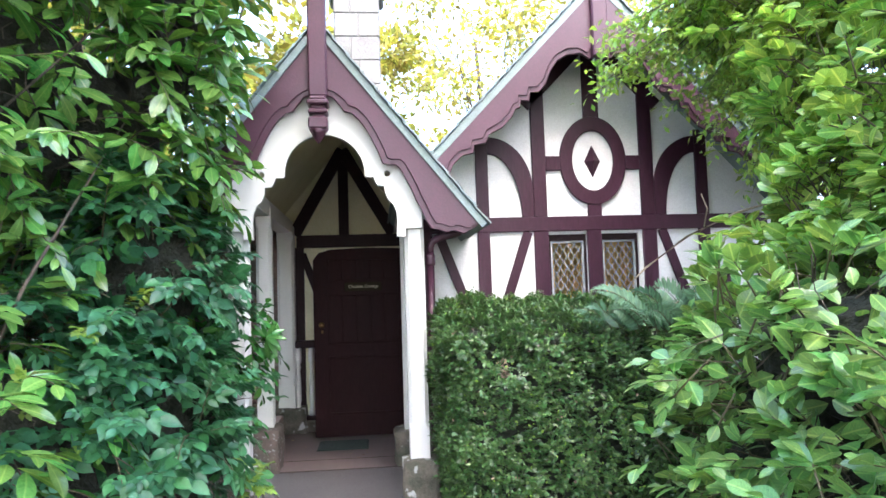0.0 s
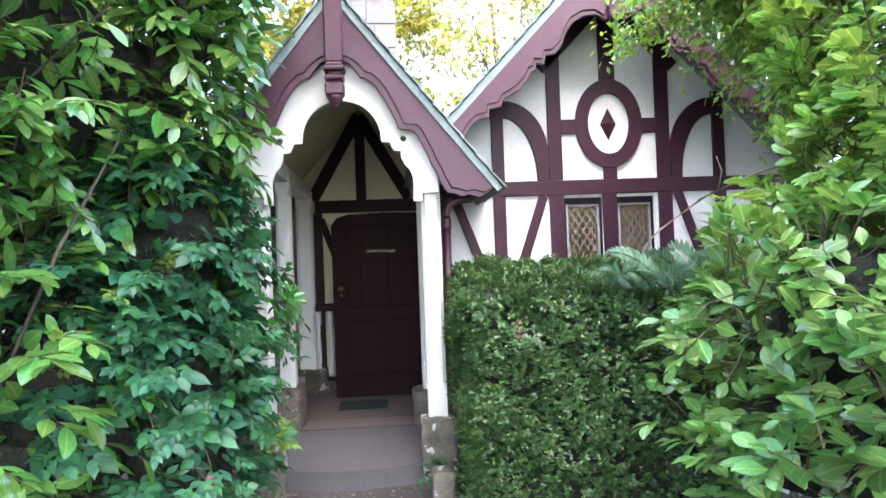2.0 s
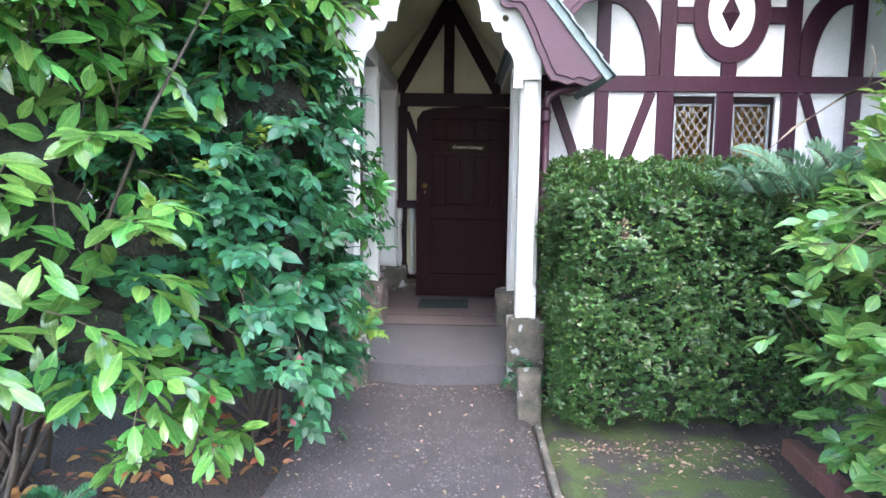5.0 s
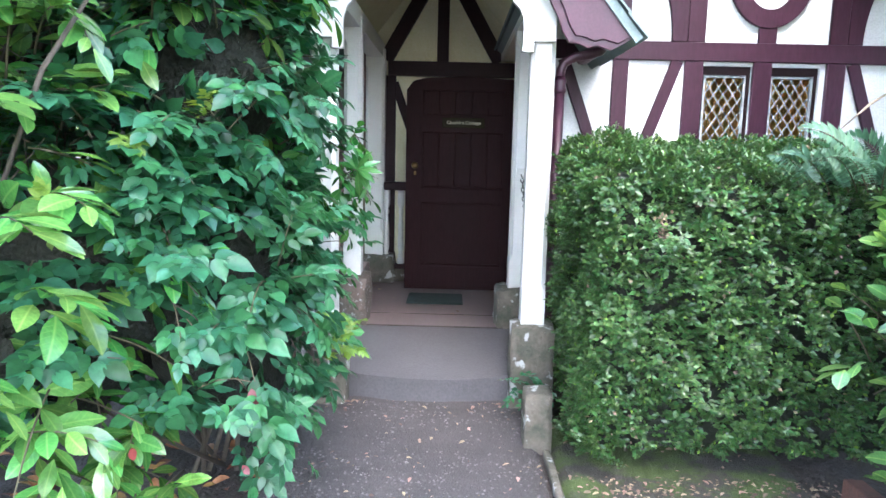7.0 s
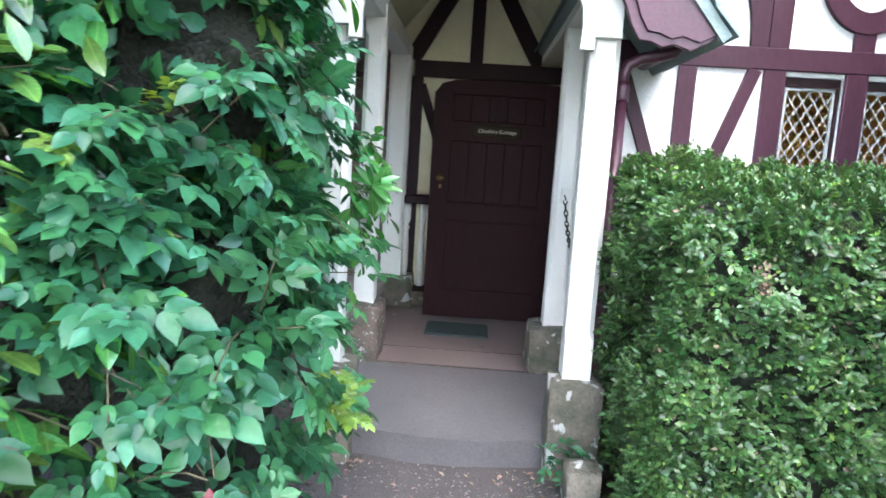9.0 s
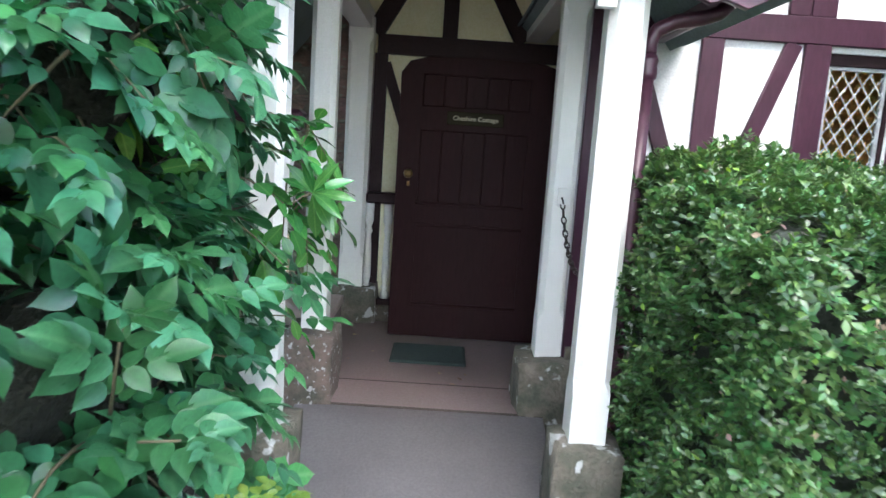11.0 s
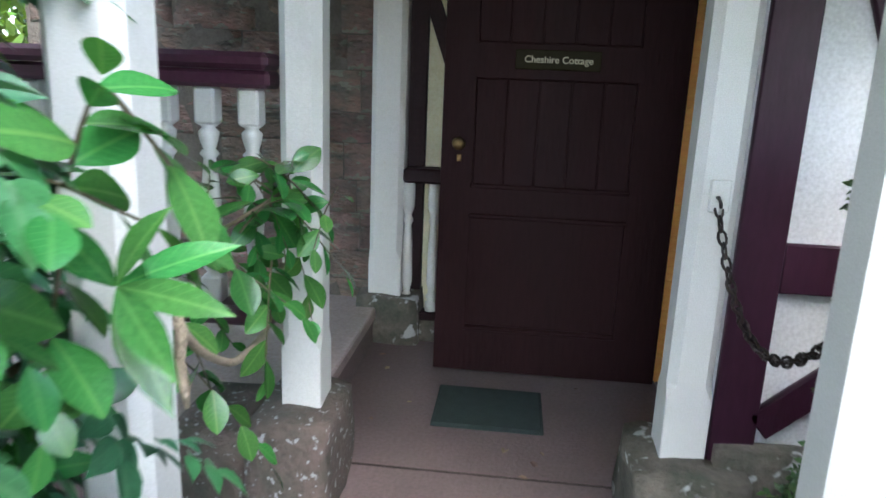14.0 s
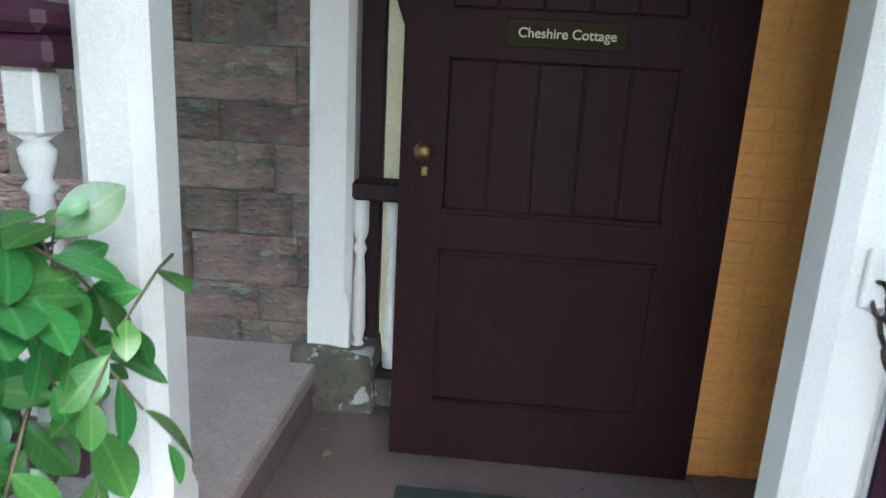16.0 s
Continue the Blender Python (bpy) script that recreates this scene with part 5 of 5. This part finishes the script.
# ---- trees ----
def tree(label, x, y, height, clumps, leaf, mat, seed, n, spread=1.0, base=0.35, trunk=0.16):
    r = np.random.default_rng(seed)
    ob = thing("tree", label, "tree", "trees round the cottage")
    bm = bmesh.new()
    top = Vector((x + r.normal() * 0.3, y + r.normal() * 0.3, height * 0.8))
    root = Vector((x, y, GROUND - 0.1))
    pts = [root.lerp(top, k / 6) + Vector((r.normal() * 0.06, r.normal() * 0.06, 0)) for k in range(7)]
    add_tube(bm, pts, [trunk * (1.15 - 0.9 * k / 6) for k in range(7)], 10)
    centres = []
    for k in range(clumps):
        h = height * r.uniform(base, 1.0)
        rad = spread * height * 0.28 * (1.1 - abs(h / height - 0.62)) * math.sqrt(r.uniform(0.1, 1))
        t = r.uniform(0, 2 * math.pi)
        c = Vector((x + rad * math.cos(t), y + rad * math.sin(t), h))
        centres.append(c)
        s = pts[min(5, max(1, int(h / height * 5)))]
        mid = s.lerp(c, 0.5) + Vector((0, 0, 0.1 * rad))
        add_tube(bm, [s, mid, c], [trunk * 0.16, trunk * 0.1, trunk * 0.04], 6)
    part("trunk", bm, BARK, ob, "", True)
    c = np.array(centres)[r.integers(0, clumps, n)]
    u = unit(r, n)
    p = c + u * (height * 0.085 * spread) * np.cbrt(r.random((n, 1))) * np.array((1.25, 1.25, 0.75))
    foliage("crown", TREE_SHAPE, p, turns(u + r.normal(size=(n, 3)) * 0.6, np.tile((0, 0, 1.0), (n, 1)) + r.normal(size=(n, 3)) * 0.6), r.uniform(0.7, 1.3, n) * leaf, mat, ob)
    return ob


tree("broad yellow-green tree beyond the cottage", 3.5, 19.0, 11.0, 34, 0.2, FAR_LEAF, 11, 5500)
tree("thin yellow-green tree beyond the cottage", 0.2, 22.0, 9.5, 26, 0.24, FAR_LEAF, 12, 6000)
tree("broad yellow-green tree beyond the cottage", 8.5, 17.0, 11.0, 34, 0.2, FAR_LEAF, 13, 6000)
tree("dark green tree beside the cottage", -4.2, 10.5, 9.0, 40, 0.15, TREE_LEAF, 14, 14000, 1.1, 0.15)
tree("dark green tree beside the cottage", -7.0, 8.0, 9.5, 40, 0.16, TREE_LEAF, 15, 14000, 1.1, 0.12)
tree("green tree beside the cottage's gable", 6.3, 8.0, 8.0, 40, 0.15, TREE_LEAF, 16, 14000, 1.1, 0.15)
tree("green tree beside the cottage's gable", 9.5, 6.0, 8.5, 40, 0.15, TREE_LEAF, 17, 14000, 1.1, 0.12)
tree("dark green tree behind the laurel", -8.0, 4.5, 8.0, 40, 0.15, TREE_LEAF, 18, 14000, 1.1, 0.10)
tree("green tree beyond the porch", -2.4, 13.0, 9.0, 46, 0.2, FAR_LEAF, 19, 16000, 1.0, 0.15)
# two trees added out of view; their crowns cut the light from overhead
tree("unseen tree added behind the walker to block overhead light", -2.6, -0.9, 10.5, 44, 0.17, TREE_LEAF, 20, 15000, 1.45, 0.5, 0.24)
tree("unseen tree added behind the walker to block overhead light", 2.5, -2.0, 10.5, 44, 0.17, TREE_LEAF, 21, 15000, 1.45, 0.5, 0.24)
# a light branch that hangs before the house gable
hang = thing("overhanging_branch", "light green leafy branch hanging before the gable", "branch")
bm = bmesh.new()
P, A, N, S = [], [], [], []
root = np.array((4.2, 4.9, 3.6))
for k in range(190):
    tx = rng.uniform(2.6, 3.9)
    tip = np.array((tx, rng.uniform(4.7, 5.5), rng.uniform(max(2.35, 3.05 - 1.2 * (tx - 2.6)), 4.1)))
    if k % 10 == 0:
        tip = np.array((rng.uniform(2.0, 2.5), rng.uniform(4.9, 5.3), rng.uniform(3.0, 3.5)))
    pts = [root + (tip - root) * s + np.array((0, 0, 0.25 * math.sin(math.pi * s) - 0.18 * s * s)) for s in np.linspace(0, 1, 8)]
    add_tube(bm, pts, [0.008 - 0.006 * s for s in np.linspace(0, 1, 8)], 5)
    for j in range(95):
        s = rng.uniform(0.62, 1.0) * 6.99
        q = pts[int(s)] + (pts[int(s) + 1] - pts[int(s)]) * (s % 1)
        P.append(q + rng.normal(size=3) * 0.06)
        A.append(rng.normal(size=3) + (-0.4, 0, -0.6))
        N.append(rng.normal(size=3) * 0.5 + (0, 0, 1))
        S.append(rng.uniform(0.045, 0.08))
tagged(part("twig", bm, BARK, hang, "", True), kind="stuff")
foliage("leaves", small_leaf(0.5), np.array(P), turns(np.array(A), np.array(N)), np.array(S), BRANCH_LEAF, hang)

# a small weed at the foot of the porch
weed = thing("weed", "small feathery green weed at a post's stone base", "weed")
P, R, S, shoots = sprays(rng, np.array([(0.66, 5.40, -0.02), (0.72, 5.38, 0.02), (0.80, 5.40, -0.04), (0.70, 5.36, -0.12), (0.84, 5.38, -0.12), (0.62, 5.38, -0.1)]), np.tile((0.0, -1.0, 0.2), (6, 1)), 0.24, 16, size=0.05, droop=0.5, rise=0.4)
foliage("leaf", small_leaf(0.5), P, R, S, CLIMBER, weed)
stems("stalk", shoots, 0.002, TWIG, weed)

# ---- litter ----
n = 1500
x = rng.uniform(-0.75, 2.0, n)
y = rng.uniform(1.0, 5.6, n)
edge = rng.random(n) < 0.35
x[edge] = rng.choice([-0.55, 0.7, 1.4], edge.sum()) + rng.normal(0, 0.14, edge.sum())
y[edge] = np.where(rng.random(edge.sum()) < 0.5, rng.normal(5.45, 0.12, edge.sum()), y[edge])
y = np.minimum(y, 5.5)
x[170:330], y[170:330] = rng.uniform(0.85, 2.0, 160), rng.uniform(3.2, 4.65, 160)
foot = slice(330, 620)
x[foot], y[foot] = rng.uniform(0.85, 2.2, 290), 4.72 - np.abs(rng.normal(0, 0.2, 290))
side = slice(0, 170)
x[side], y[side] = rng.uniform(-1.7, -0.7, 170), rng.uniform(1.8, 3.6, 170)
litter = foliage("leaf_litter", leaf_shape(0.5, 0.2, 0.2), np.stack([x, y, GROUND + 0.024 + rise(y) * (x < 0.76)], 1), turns(np.stack([rng.normal(size=n), rng.normal(size=n), rng.normal(size=n) * 0.1], 1), np.tile((0, 0, 1.0), (n, 1)) + rng.normal(size=(n, 3)) * 0.25), np.where(np.arange(n) < 170, rng.uniform(0.06, 0.13, n), rng.uniform(0.012, 0.042, n)), LITTER, None, "brown dead leaves strewn on the path")
tagged(litter, category="dead leaves")
n = 260
dx, dy = rng.uniform(-2.4, -0.72, n), rng.uniform(2.4, 5.2, n)
dead = foliage("dead_leaf", leaf_shape(0.48, 0.2, 0.3), np.stack([dx, dy, GROUND + rng.uniform(0.005, 0.03, n)], 1), turns(np.stack([rng.normal(size=n), rng.normal(size=n), rng.normal(size=n) * 0.15], 1), np.tile((0, 0, 1.0), (n, 1)) + rng.normal(size=(n, 3)) * 0.35), rng.uniform(0.05, 0.12, n), DEAD, None, "orange and brown dead leaves on the bare soil")
tagged(dead, category="dead leaves")
n = 9000
gx, gy = rng.uniform(-0.72, 0.74, n), rng.uniform(1.0, 5.5, n)
grit = foliage("grit", (np.array([(-0.5, -0.4, 0), (0.5, -0.45, 0), (0.45, 0.5, 0), (-0.4, 0.5, 0), (0, 0, 0.55)], float), [(0, 1, 4), (1, 2, 4), (2, 3, 4), (3, 0, 4)]),
               np.stack([gx, gy, GROUND + 0.012 + rise(gy)], 1), turns(np.stack([rng.normal(size=n), rng.normal(size=n), np.zeros(n)], 1), np.tile((0, 0, 1.0), (n, 1))), rng.uniform(0.004, 0.015, n) * rng.uniform(0.6, 1.2, n), GRIT, None, "small pale stones in the path's gravel")
tagged(grit, category="gravel")

n = 9
fx, fy = np.array([-0.50, -0.47, 0.16, 0.27, 0.31, 0.22, -0.3, 0.5, -0.42]), np.array([7.95, 7.75, 7.02, 6.98, 7.06, 6.86, 7.4, 7.7, 7.2])
strewn = foliage("strewn_leaf", leaf_shape(0.5, 0.2, 0.2), np.stack([fx, fy, np.full(n, 0.004)], 1), turns(np.stack([rng.normal(size=n), rng.normal(size=n), np.zeros(n)], 1), np.tile((0, 0, 1.0), (n, 1))), rng.uniform(0.03, 0.07, n), LITTER, None, "few brown leaves blown onto the porch floor")
tagged(strewn, category="dead leaves")

# ---- masonry, stone by stone ----
ws = thing("wall_stone", "coursed wall of rough reddish sandstone", "wall", kind="structure")
box("core", -2.7, -0.55, 8.306, 8.46, GROUND, 2.36, MORTAR, ws, 0)
r2 = random.Random(5)
shapes = {}
z, row = 0.11, 0
while z < 2.3:
    h = (0.21, 0.17, 0.23, 0.19)[row % 4]
    x = -2.68 + (0.0, -0.2, -0.1)[row % 3]
    while x < -0.56:
        w = r2.choice((0.24, 0.36, 0.48, 0.62))
        x0, x1 = max(x, -2.68), min(x + w, -0.56)
        if x1 - x0 > 0.08:
            key = (round(x1 - x0, 2), h, r2.randrange(2))
            if key not in shapes:
                b = boulder("stone", 0, key[0] - 0.006, -0.045, 0.04, 0, h - 0.006, WALL_STONE, None, rough=0.007, seed=len(shapes), cuts=5, round_=0.015)
                shapes[key] = b.data
                bpy.data.objects.remove(b)
            st = new("stone", shapes[key])
            st.parent = ws
            st.location = (x0 + 0.003, 8.345 + r2.uniform(-0.008, 0.008), z + 0.003)
        x += w
    z += h
    row += 1
# the side wall ends at the doorway; the open door leaf stands at its far jamb
wo = thing("wall_side", "ochre limewashed wall that ends at the open doorway", "wall", kind="structure")
box("pier", 0.925, 1.06, 7.925, 8.48, -0.1, 2.36, OCHRE, wo, 0.006)
box("lintel", 0.925, 1.06, 6.765, 7.885, 2.06, 2.36, DARK_TIMBER, wo, 0.006)
box("threshold", 0.932, 1.069, 6.765, 7.885, -0.1, 0.002, FLOOR_STONE, wo, 0.004)
# painted brickwork of the room, in courses
bw = thing("wall_room", "ochre painted brick wall inside the cottage", "wall", kind="structure")
box("core", 0.912, 4.25, 7.894, 7.92, 0.0, 2.345, OCHRE, bw, 0)
brick_shapes, far_bricks = {}, bmesh.new()
for row in range(30):
    x = 0.915 - (0.1125 if row % 2 else 0.0)
    while x < 4.13:
        x0, x1 = max(x, 0.915), min(x + 0.225, 4.13)
        dy = r2.uniform(-0.0012, 0.0012)
        if x1 - x0 > 0.04:
            key = round(x1 - x0, 3)
            if x0 < 2.0:
                if key not in brick_shapes:
                    b = box("brick", 0.0015, key - 0.0015, -0.004, 0.004, 0.0015, 0.0755, OCHRE, None, 0.0025)
                    brick_shapes[key] = b.data
                    bpy.data.objects.remove(b)
                br = new("brick", brick_shapes[key])
                br.parent = bw
                br.matrix_local = pose(x0, 7.893 + dy, 0.004 + row * 0.0775, 0, r2.uniform(-0.4, 0.4), r2.uniform(-0.5, 0.5))
            else:
                piece = bmesh.ops.create_cube(far_bricks, size=1)
                for v in piece["verts"]:
                    v.co = ((x0 + x1) / 2 + v.co.x * (x1 - x0 - 0.006), 7.893 + dy + v.co.y * 0.008, 0.0425 + row * 0.0775 + v.co.z * 0.072)
        x += 0.225
tagged(part("brick_courses", far_bricks, OCHRE, bw), kind="stuff")
box("stack", 0.012, 0.548, 8.705, 9.21, 2.6, 5.28, CHIMNEY, chim, 0)
for k in range(9):
    z0 = 2.6 + k * 0.30
    for x0, x1 in (((0.0, 0.30), (0.30, 0.56)) if k % 2 else ((0.0, 0.2), (0.2, 0.56))):
        box("stone", x0 + 0.005, x1 - 0.005, 8.69, 8.74, z0 + 0.005, min(z0 + 0.295, 5.28), CHIMNEY, chim, 0.01)
        box("stone", x0 + 0.005, x1 - 0.005, 9.18, 9.22, z0 + 0.005, min(z0 + 0.295, 5.28), CHIMNEY, chim, 0.01)
    box("stone", 0.535, 0.565, 8.742, 9.178, z0 + 0.005, min(z0 + 0.295, 5.28), CHIMNEY, chim, 0.008)
    box("stone", -0.005, 0.022, 8.742, 9.178, z0 + 0.005, min(z0 + 0.295, 5.28), CHIMNEY, chim, 0.008)
box("cap_course", -0.07, 0.63, 8.63, 9.28, 5.28, 5.42, CHIMNEY, chim, 0.03)
box("upper_stack", -0.02, 0.58, 8.68, 9.23, 5.42, 6.6, CHIMNEY, chim, 0.01)
